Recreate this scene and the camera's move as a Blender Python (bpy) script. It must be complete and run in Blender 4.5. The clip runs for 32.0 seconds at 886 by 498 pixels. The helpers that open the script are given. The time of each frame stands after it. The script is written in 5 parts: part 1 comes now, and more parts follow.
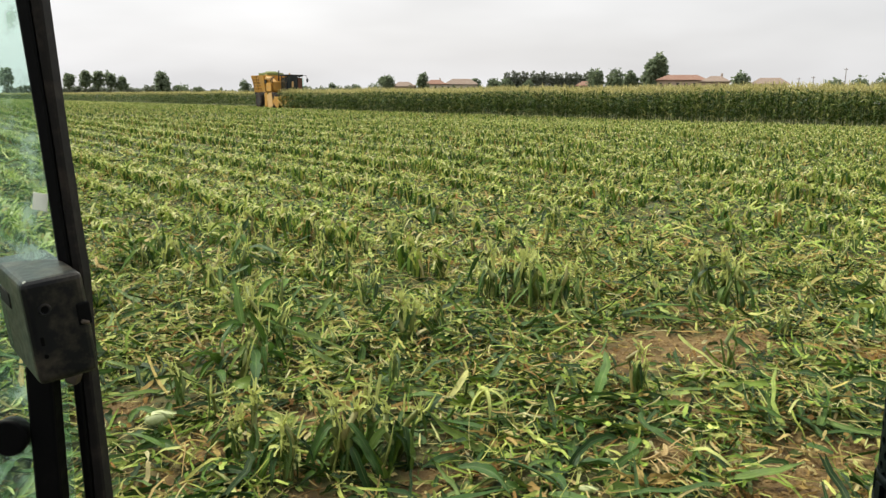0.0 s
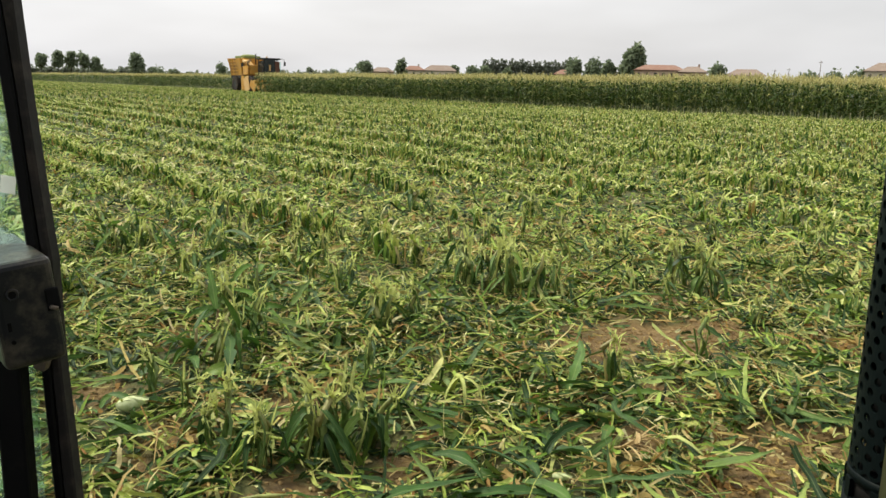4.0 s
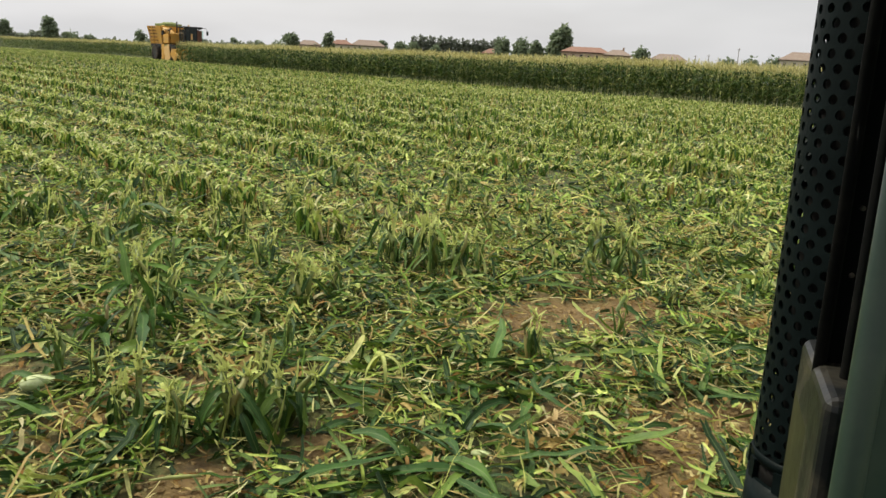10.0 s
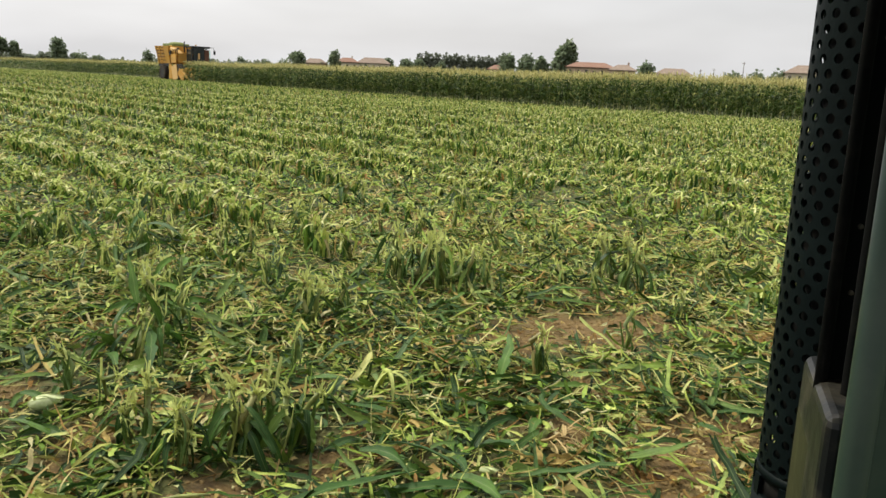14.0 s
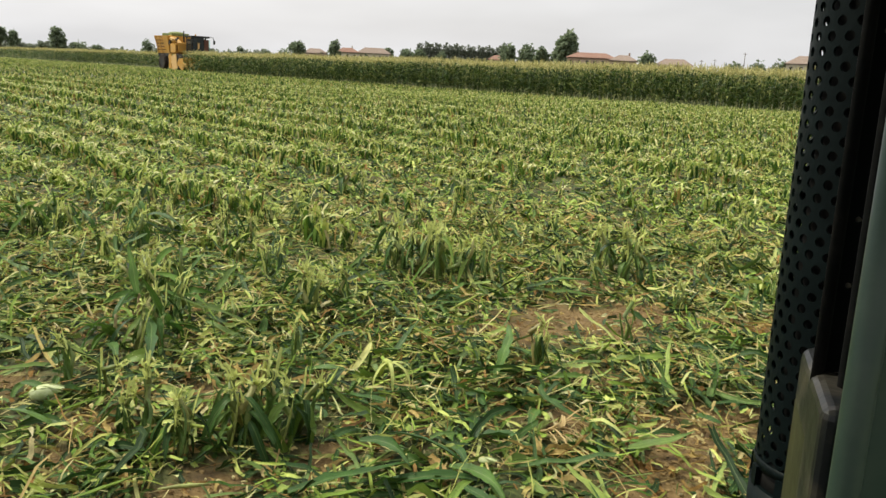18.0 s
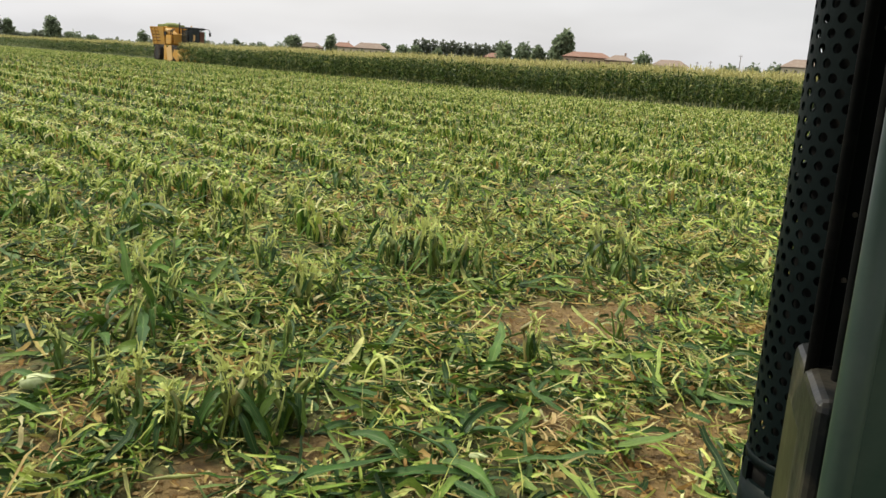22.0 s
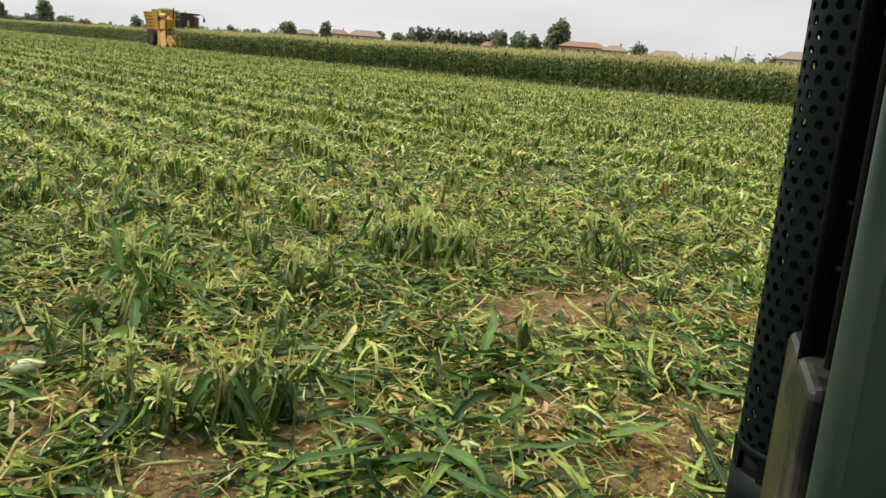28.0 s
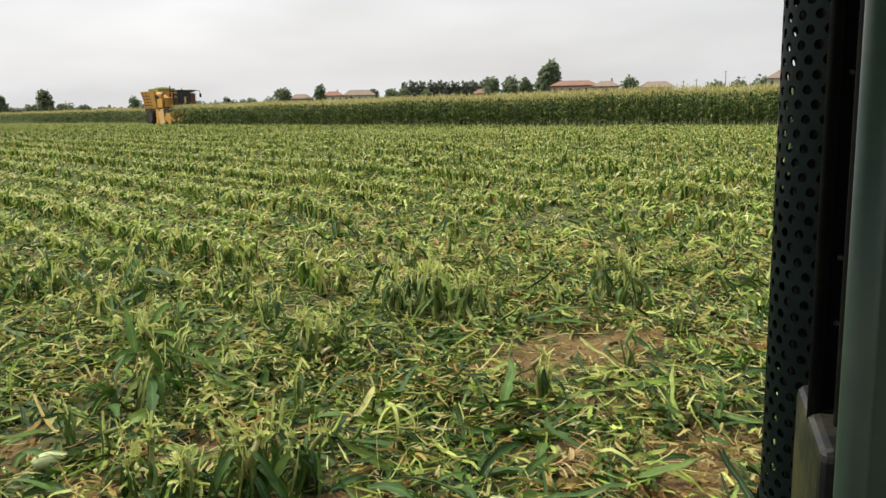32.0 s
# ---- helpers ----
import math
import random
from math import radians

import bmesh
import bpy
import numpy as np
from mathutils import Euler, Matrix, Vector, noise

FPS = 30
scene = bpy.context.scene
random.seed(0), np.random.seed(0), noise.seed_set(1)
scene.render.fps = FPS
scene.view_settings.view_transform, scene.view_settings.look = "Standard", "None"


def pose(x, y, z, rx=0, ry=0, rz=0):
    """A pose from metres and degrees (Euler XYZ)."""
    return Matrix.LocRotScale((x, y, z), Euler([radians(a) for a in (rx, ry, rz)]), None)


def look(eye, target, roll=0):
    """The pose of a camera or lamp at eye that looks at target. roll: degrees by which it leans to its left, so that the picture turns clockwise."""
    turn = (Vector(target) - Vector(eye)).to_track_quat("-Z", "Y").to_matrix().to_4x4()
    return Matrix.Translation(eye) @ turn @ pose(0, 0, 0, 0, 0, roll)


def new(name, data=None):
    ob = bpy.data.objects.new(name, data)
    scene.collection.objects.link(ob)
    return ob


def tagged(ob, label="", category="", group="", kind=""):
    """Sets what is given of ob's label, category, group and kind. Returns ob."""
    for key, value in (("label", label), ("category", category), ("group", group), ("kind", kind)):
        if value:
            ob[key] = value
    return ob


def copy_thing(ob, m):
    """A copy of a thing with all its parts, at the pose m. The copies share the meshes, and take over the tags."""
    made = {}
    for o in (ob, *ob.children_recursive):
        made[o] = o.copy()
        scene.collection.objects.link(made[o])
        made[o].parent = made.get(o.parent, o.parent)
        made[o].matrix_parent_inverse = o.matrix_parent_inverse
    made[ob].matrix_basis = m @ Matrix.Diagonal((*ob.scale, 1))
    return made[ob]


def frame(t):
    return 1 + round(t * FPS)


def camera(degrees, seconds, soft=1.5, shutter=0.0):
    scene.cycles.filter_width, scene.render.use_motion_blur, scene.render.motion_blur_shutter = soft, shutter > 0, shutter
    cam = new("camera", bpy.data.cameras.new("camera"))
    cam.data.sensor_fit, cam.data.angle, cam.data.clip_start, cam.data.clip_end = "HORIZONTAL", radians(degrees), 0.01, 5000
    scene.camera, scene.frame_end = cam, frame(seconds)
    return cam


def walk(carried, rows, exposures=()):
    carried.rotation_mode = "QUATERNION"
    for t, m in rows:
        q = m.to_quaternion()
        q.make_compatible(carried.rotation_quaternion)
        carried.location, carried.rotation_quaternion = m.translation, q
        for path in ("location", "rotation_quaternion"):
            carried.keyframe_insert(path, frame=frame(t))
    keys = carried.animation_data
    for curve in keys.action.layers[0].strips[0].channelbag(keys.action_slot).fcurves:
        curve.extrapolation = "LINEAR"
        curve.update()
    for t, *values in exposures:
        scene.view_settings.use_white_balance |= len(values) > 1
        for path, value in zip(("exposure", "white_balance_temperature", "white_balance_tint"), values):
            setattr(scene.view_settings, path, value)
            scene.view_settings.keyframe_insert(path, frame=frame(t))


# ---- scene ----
cam = camera(56.8, 32.0, 1.5)
# seconds, eye, target, roll
PATH = [
    (0, (0.1952, -0.1025, 1.3041), (-1.5006, 1.0777, 0.9272), 0.50),
    (0.5, (0.1931, -0.0931, 1.3062), (-1.4890, 1.0976, 0.9020), 0.70),
    (1, (0.1899, -0.0983, 1.3062), (-1.4817, 1.1039, 0.8946), 0.80),
    (1.5, (0.1910, -0.0973, 1.3062), (-1.4796, 1.1060, 0.8904), 0.70),
    (2, (0.1920, -0.0973, 1.3073), (-1.4764, 1.1060, 0.8872), 0.80),
    (2.5, (0.1878, -0.0983, 1.3041), (-1.4764, 1.1102, 0.8810), 1.20),
    (3, (0.1920, -0.0952, 1.3083), (-1.4764, 1.1144, 0.9009), 0.90),
    (3.5, (0.1910, -0.1004, 1.3062), (-1.4701, 1.1123, 0.8841), 1.10),
    (5.5, (0.1837, -0.0744, 1.3041), (-1.4417, 1.2171, 0.9859), 2.00),
    (6, (0.1805, -0.0713, 1.3031), (-1.4060, 1.2538, 0.9366), 2.10),
    (6.5, (0.1795, -0.0765, 1.2978), (-1.3892, 1.2727, 0.9419), 3.60),
    (7, (0.1774, -0.0681, 1.2989), (-1.3756, 1.2864, 0.8936), 3.00),
    (7.5, (0.1753, -0.0639, 1.2968), (-1.3640, 1.3021, 0.8778), 3.30),
    (8, (0.1784, -0.0765, 1.2936), (-1.3913, 1.2622, 0.9051), 4.60),
    (8.5, (0.1795, -0.0755, 1.2968), (-1.4039, 1.2507, 0.9177), 3.80),
    (9, (0.1795, -0.0713, 1.2999), (-1.3787, 1.2706, 0.8778), 2.70),
    (9.5, (0.1774, -0.0639, 1.3031), (-1.3514, 1.3000, 0.8421), 2.00),
    (10, (0.1759, -0.0665, 1.2968), (-1.3508, 1.3006, 0.8390), 3.20),
    (10.5, (0.1797, -0.0722, 1.2968), (-1.3648, 1.2855, 0.8736), 3.50),
    (11, (0.1783, -0.0684, 1.2957), (-1.3631, 1.2913, 0.8652), 3.60),
    (11.5, (0.1810, -0.0710, 1.3010), (-1.3604, 1.2940, 0.8862), 2.80),
    (12, (0.1817, -0.0714, 1.3010), (-1.3660, 1.2884, 0.8914), 2.70),
    (12.5, (0.1796, -0.0693, 1.3010), (-1.3660, 1.2884, 0.8831), 2.60),
    (13, (0.1806, -0.0725, 1.3020), (-1.3713, 1.2800, 0.8883), 2.70),
    (13.5, (0.1827, -0.0735, 1.3020), (-1.3702, 1.2789, 0.8872), 2.60),
    (14, (0.1817, -0.0693, 1.3010), (-1.3650, 1.2884, 0.8820), 2.60),
    (14.5, (0.1837, -0.0714, 1.3020), (-1.3556, 1.2926, 0.8810), 2.70),
    (16.5, (0.1827, -0.0725, 1.3020), (-1.3566, 1.2926, 0.8831), 2.90),
    (17, (0.1837, -0.0735, 1.3031), (-1.3619, 1.2821, 0.8726), 2.40),
    (17.5, (0.1848, -0.0735, 1.3052), (-1.3650, 1.2737, 0.8620), 2.10),
    (18, (0.1827, -0.0693, 1.3020), (-1.3587, 1.2852, 0.8599), 2.70),
    (18.5, (0.1827, -0.0704, 1.3020), (-1.3566, 1.2894, 0.8694), 2.70),
    (19, (0.1827, -0.0704, 1.3020), (-1.3514, 1.2936, 0.8631), 2.90),
    (19.5, (0.1837, -0.0735, 1.3020), (-1.3535, 1.2894, 0.8641), 2.80),
    (20, (0.1827, -0.0714, 1.2999), (-1.3577, 1.2873, 0.8620), 3.20),
    (20.5, (0.1837, -0.0725, 1.3010), (-1.3556, 1.2852, 0.8599), 3.10),
    (21, (0.1837, -0.0756, 1.2999), (-1.3514, 1.2852, 0.8495), 3.30),
    (21.5, (0.1837, -0.0766, 1.2989), (-1.3472, 1.2884, 0.8474), 3.70),
    (22, (0.1827, -0.0735, 1.2978), (-1.3461, 1.2947, 0.8484), 3.80),
    (22.5, (0.1827, -0.0735, 1.2978), (-1.3451, 1.2947, 0.8421), 3.70),
    (23, (0.1817, -0.0725, 1.2968), (-1.3408, 1.2989, 0.8379), 4.00),
    (23.5, (0.1817, -0.0725, 1.2978), (-1.3440, 1.2947, 0.8358), 3.70),
    (24, (0.1817, -0.0704, 1.2968), (-1.3429, 1.2957, 0.8295), 3.90),
    (24.5, (0.1827, -0.0745, 1.2978), (-1.3451, 1.2915, 0.8390), 3.80),
    (25, (0.1817, -0.0725, 1.2978), (-1.3398, 1.3010, 0.8379), 3.70),
    (25.5, (0.1817, -0.0704, 1.2968), (-1.3398, 1.2989, 0.8264), 3.80),
    (27.5, (0.1817, -0.0725, 1.2968), (-1.3356, 1.3020, 0.8274), 3.90),
    (28, (0.1806, -0.0704, 1.2947), (-1.3314, 1.3073, 0.8190), 4.40),
    (28.5, (0.1806, -0.0714, 1.2936), (-1.3240, 1.3146, 0.8211), 4.60),
    (29, (0.1796, -0.0693, 1.2936), (-1.3146, 1.3282, 0.8190), 4.50),
    (29.5, (0.1796, -0.0693, 1.2968), (-1.3020, 1.3408, 0.8222), 4.00),
    (30, (0.1806, -0.0683, 1.3010), (-1.3104, 1.3314, 0.8211), 2.70),
    (30.5, (0.1817, -0.0609, 1.3125), (-1.3293, 1.3377, 0.8967), 0.20),
    (31, (0.1869, -0.0651, 1.3219), (-1.3639, 1.3115, 0.9891), -1.70),
    (31.5, (0.1869, -0.0662, 1.3209), (-1.3660, 1.3073, 0.9880), -1.60),
    (32, (0.1858, -0.0651, 1.3177), (-1.3639, 1.3073, 0.9639), -1.10),
]
walk(cam, [(t, look(eye, target, roll)) for t, eye, target, roll in PATH],
     [(0.0, -0.03), (3.5, -0.03), (5.5, -0.22), (8.0, -0.2), (11.0, -0.15), (15.0, -0.1), (18.0, -0.07), (26.0, -0.06), (30.0, -0.03), (31.0, -0.03), (32.0, -0.1)])

# ---------- world, sun ----------
world = bpy.data.worlds.new("overcast_sky")
scene.world = world
world.use_nodes = True
wt = world.node_tree
wn, wl = wt.nodes, wt.links
bg = wn["Background"]
sky = wn.new("ShaderNodeTexSky")
sky.sky_type = "NISHITA"
sky.sun_disc = False
sky.sun_elevation, sky.sun_rotation = radians(48), radians(-60)
sky.dust_density, sky.air_density = 4.0, 1.2
wc = wn.new("ShaderNodeTexCoord")
wsep = wn.new("ShaderNodeSeparateXYZ")
wl.new(wc.outputs["Generated"], wsep.inputs[0])
wr = wn.new("ShaderNodeValToRGB")          # veil of cloud: hazy at the horizon, brighter overhead
wl.new(wsep.outputs["Z"], wr.inputs[0])
for pos, col in ((0.0, (0.585, 0.59, 0.605)), (0.06, (0.655, 0.67, 0.70)), (0.16, (0.72, 0.74, 0.78)), (0.45, (0.86, 0.87, 0.90)), (1.0, (1.0, 1.0, 1.0))):
    el = wr.color_ramp.elements[0] if pos == 0.0 else (wr.color_ramp.elements[1] if pos == 1.0 else wr.color_ramp.elements.new(pos))
    el.position, el.color = pos, (*col, 1)
wmap = wn.new("ShaderNodeMapping")
wmap.inputs["Scale"].default_value = (2.6, 2.6, 11.0)
wl.new(wc.outputs["Generated"], wmap.inputs[0])
wnoi = wn.new("ShaderNodeTexNoise")
wnoi.inputs["Scale"].default_value, wnoi.inputs["Detail"].default_value, wnoi.inputs["Roughness"].default_value = 1.1, 3.5, 0.5
wl.new(wmap.outputs[0], wnoi.inputs["Vector"])
wcl = wn.new("ShaderNodeMapRange")
wcl.inputs["From Min"].default_value, wcl.inputs["From Max"].default_value = 0.35, 0.72
wcl.inputs["To Min"].default_value, wcl.inputs["To Max"].default_value = 0.97, 1.2
wl.new(wnoi.outputs["Fac"], wcl.inputs["Value"])
wmul = wn.new("ShaderNodeVectorMath")
wmul.operation = "SCALE"
wl.new(wr.outputs["Color"], wmul.inputs[0])
wdot = wn.new("ShaderNodeVectorMath")        # the veil is thinner towards the south-west
wdot.operation = "DOT_PRODUCT"
wdot.inputs[1].default_value = (-0.77, -0.64, 0.0)
wl.new(wc.outputs["Generated"], wdot.inputs[0])
wside = wn.new("ShaderNodeMapRange")
wside.inputs["From Min"].default_value, wside.inputs["From Max"].default_value = -1.0, 1.0
wside.inputs["To Min"].default_value, wside.inputs["To Max"].default_value = 0.76, 1.24
wl.new(wdot.outputs["Value"], wside.inputs["Value"])
wboth = wn.new("ShaderNodeMath")
wboth.operation = "MULTIPLY"
wl.new(wcl.outputs[0], wboth.inputs[0])
wl.new(wside.outputs[0], wboth.inputs[1])
wl.new(wboth.outputs[0], wmul.inputs["Scale"])
wadd = wn.new("ShaderNodeMix")
wadd.data_type, wadd.blend_type = "RGBA", "MIX"
wadd.inputs[0].default_value = 0.012
wl.new(wmul.outputs[0], wadd.inputs[6])
wl.new(sky.outputs[0], wadd.inputs[7])
wl.new(wadd.outputs[2], bg.inputs["Color"])
bg.inputs["Strength"].default_value = 1.14

sun = new("sun", bpy.data.lights.new("sun", "SUN"))
sun.data.energy, sun.data.angle, sun.data.color = 3.9, radians(9), (0.95, 0.945, 0.76)
sun.matrix_world = look((0, 0, 30), (14.0, 9.0, 8.0))


# ---------- materials ----------
def mat(name, rough=0.6, metal=0.0):
    m = bpy.data.materials.new(name)
    m.use_nodes = True
    b = m.node_tree.nodes["Principled BSDF"]
    b.inputs["Roughness"].default_value, b.inputs["Metallic"].default_value = rough, metal
    return m, m.node_tree.nodes, m.node_tree.links, b


def ramp(nodes, stops, constant=False):
    r = nodes.new("ShaderNodeValToRGB")
    if constant:
        r.color_ramp.interpolation = "CONSTANT"
    e = r.color_ramp.elements
    while len(e) < len(stops):
        e.new(0.5)
    for k, (p, c) in zip(e, stops):
        k.position, k.color = p, (*c, 1)
    return r


def mixed(nodes, links, a, b, fac, blend="MIX"):
    x = nodes.new("ShaderNodeMix")
    x.data_type, x.blend_type = "RGBA", blend
    for sock, v in ((0, fac), (6, a), (7, b)):
        if hasattr(v, "is_output"):
            links.new(v, x.inputs[sock])
        else:
            x.inputs[sock].default_value = v if sock == 0 else (*v, 1)
    return x.outputs[2]


def noise_of(nodes, links, scale, detail=3.0, rough=0.55, coord="Object", stretch=None):
    c = nodes.new("ShaderNodeTexCoord")
    out = c.outputs[coord]
    if stretch:
        mp = nodes.new("ShaderNodeMapping")
        mp.inputs["Scale"].default_value = stretch
        links.new(out, mp.inputs[0])
        out = mp.outputs[0]
    n = nodes.new("ShaderNodeTexNoise")
    n.inputs["Scale"].default_value, n.inputs["Detail"].default_value, n.inputs["Roughness"].default_value = scale, detail, rough
    links.new(out, n.inputs["Vector"])
    return n.outputs["Fac"]


def leafy(name, stops, rough=0.5, through_light=0.3, speck=14.0, per_object=False, sheen=0.15):
    """Leaf tissue: hue from piece to piece, blotches along it, some light let through."""
    m, n, l, b = mat(name, rough)
    r = ramp(n, stops)
    if per_object:
        info = n.new("ShaderNodeObjectInfo")
        l.new(info.outputs["Random"], r.inputs[0])
    else:
        g = n.new("ShaderNodeNewGeometry")
        l.new(g.outputs["Random Per Island"], r.inputs[0])
    b.inputs["Specular IOR Level"].default_value = sheen
    blot = noise_of(n, l, speck, 4.0)
    shade = ramp(n, ((0.25, (0.62, 0.64, 0.6)), (0.75, (1.3, 1.25, 1.2))))
    l.new(blot, shade.inputs[0])
    col = mixed(n, l, r.outputs[0], shade.outputs[0], 1.0, "MULTIPLY")
    l.new(col, b.inputs["Base Color"])
    uvn = n.new("ShaderNodeUVMap")
    uvn.uv_map = "leaf"
    sp = n.new("ShaderNodeSeparateXYZ")
    l.new(uvn.outputs[0], sp.inputs[0])
    rib = ramp(n, ((0.43, (0, 0, 0)), (0.49, (0.3, 0.3, 0.3)), (0.51, (0.3, 0.3, 0.3)), (0.57, (0, 0, 0))))
    l.new(sp.outputs["X"], rib.inputs[0])
    col = mixed(n, l, col, (0.30, 0.36, 0.14), rib.outputs[0])
    vm = n.new("ShaderNodeMapping")
    vm.inputs["Scale"].default_value = (16, 0.5, 1)
    l.new(uvn.outputs[0], vm.inputs[0])
    vein = n.new("ShaderNodeTexNoise")
    vein.inputs["Scale"].default_value, vein.inputs["Detail"].default_value = 1.0, 3.0
    l.new(vm.outputs[0], vein.inputs["Vector"])
    vs_ = ramp(n, ((0.3, (0.72, 0.72, 0.7)), (0.7, (1.25, 1.25, 1.2))))
    l.new(vein.outputs["Fac"], vs_.inputs[0])
    col = mixed(n, l, col, vs_.outputs[0], 1.0, "MULTIPLY")
    l.new(col, b.inputs["Base Color"])
    bump = n.new("ShaderNodeBump")
    bump.inputs["Strength"].default_value, bump.inputs["Distance"].default_value = 0.5, 0.004
    l.new(vein.outputs["Fac"], bump.inputs["Height"])
    l.new(bump.outputs[0], b.inputs["Normal"])
    tr = n.new("ShaderNodeBsdfTranslucent")
    l.new(col, tr.inputs["Color"])
    mx = n.new("ShaderNodeMixShader")
    mx.inputs[0].default_value = through_light
    out = n["Material Output"]
    l.new(b.outputs[0], mx.inputs[1])
    l.new(tr.outputs[0], mx.inputs[2])
    l.new(mx.outputs[0], out.inputs["Surface"])
    return m


DARK, MID, LIME, PALE, STRAW, RUST = (0.026, 0.066, 0.016), (0.08, 0.165, 0.024), (0.20, 0.31, 0.042), (0.54, 0.57, 0.15), (0.52, 0.41, 0.14), (0.32, 0.15, 0.045)
M_LITTER = leafy("leaf_litter", ((0.0, (0.009, 0.026, 0.007)), (0.30, (0.030, 0.075, 0.016)), (0.48, MID), (0.62, LIME), (0.76, (0.33, 0.45, 0.085)), (0.87, (0.54, 0.60, 0.17)), (0.95, STRAW), (1.0, RUST)), 0.45, 0.08, 30)
M_STUB = leafy("stubble_leaf", ((0.0, DARK), (0.34, (0.055, 0.13, 0.022)), (0.60, (0.14, 0.25, 0.036)), (0.76, (0.32, 0.42, 0.085)), (0.90, PALE), (0.97, (0.58, 0.50, 0.19)), (1.0, RUST)), 0.55, 0.3, 12)
M_TORN = leafy("torn_blade", ((0.0, (0.008, 0.022, 0.006)), (0.30, (0.028, 0.072, 0.016)), (0.54, (0.078, 0.15, 0.030)), (0.68, (0.16, 0.23, 0.075)), (0.82, (0.28, 0.36, 0.085)), (0.93, (0.50, 0.53, 0.19)), (1.0, (0.40, 0.24, 0.08))), 0.45, 0.08, 24, False, 0.2)
M_BROAD = leafy("broad_blade", ((0.0, (0.022, 0.058, 0.013)), (0.5, (0.06, 0.13, 0.026)), (1.0, (0.19, 0.28, 0.06))), 0.42, 0.2, 16, False, 0.25)
M_FIBRE = leafy("stalk_fibre", ((0.0, MID), (0.14, LIME), (0.34, (0.42, 0.44, 0.11)), (0.56, (0.58, 0.57, 0.22)), (0.74, (0.66, 0.58, 0.30)), (0.88, (0.50, 0.36, 0.15)), (1.0, RUST)), 0.6, 0.25, 30)
M_DRY = leafy("dry_straw", ((0.0, (0.13, 0.062, 0.022)), (0.3, (0.30, 0.165, 0.050)), (0.6, (0.47, 0.34, 0.13)), (0.85, (0.60, 0.49, 0.23)), (1.0, (0.72, 0.66, 0.42))), 0.75, 0.2, 40)
M_SHOOT = leafy("fresh_shoot", ((0.0, (0.045, 0.12, 0.022)), (1.0, (0.15, 0.27, 0.05))), 0.45, 0.3, 10, True)
M_BLADE = leafy("corn_blade", ((0.0, (0.020, 0.055, 0.013)), (0.45, (0.048, 0.112, 0.023)), (0.75, (0.09, 0.175, 0.030)), (1.0, (0.19, 0.28, 0.045))), 0.42, 0.18, 9, True, 0.25)
M_FRAY = leafy("frayed_stalk", ((0.0, (0.15, 0.25, 0.035)), (0.22, (0.33, 0.42, 0.085)), (0.5, (0.55, 0.61, 0.18)), (0.78, (0.76, 0.78, 0.37)), (0.93, (0.82, 0.79, 0.50)), (1.0, (0.5, 0.34, 0.14))), 0.55, 0.3, 20)
M_CORN = leafy("standing_corn_leaf", ((0.0, (0.018, 0.044, 0.011)), (0.45, (0.050, 0.100, 0.021)), (0.8, (0.15, 0.21, 0.045)), (1.0, (0.40, 0.40, 0.15))), 0.45, 0.26, 2, False, 0.25)
M_TASSEL = leafy("corn_tassel", ((0.0, (0.36, 0.36, 0.14)), (0.5, (0.54, 0.49, 0.22)), (1.0, (0.70, 0.62, 0.34))), 0.7, 0.3, 6)
# pale base colours carry the distance haze over far trees and hedges
M_TREE_HAZED = leafy("hazed_tree_leaves", ((0.0, (0.165, 0.215, 0.15)), (0.6, (0.22, 0.27, 0.185)), (1.0, (0.275, 0.32, 0.22))), 0.6, 0.55, 0.6)
M_POPLAR_HAZED = leafy("hazed_poplar_leaves", ((0.0, (0.185, 0.215, 0.18)), (1.0, (0.26, 0.285, 0.23))), 0.6, 0.55, 0.6)


def stalk_material():
    m, n, l, b = mat("corn_stalk", 0.5)
    info = n.new("ShaderNodeObjectInfo")
    r = ramp(n, ((0.0, (0.15, 0.22, 0.05)), (0.5, (0.26, 0.30, 0.085)), (0.9, (0.33, 0.32, 0.11)), (1.0, (0.22, 0.13, 0.055))))
    l.new(info.outputs["Random"], r.inputs[0])
    s = ramp(n, ((0.3, (0.55, 0.5, 0.42)), (0.7, (1.15, 1.15, 1.1))))
    l.new(noise_of(n, l, 22, 4, 0.6, "Object", (1, 1, 0.35)), s.inputs[0])
    l.new(mixed(n, l, r.outputs[0], s.outputs[0], 1.0, "MULTIPLY"), b.inputs["Base Color"])
    return m


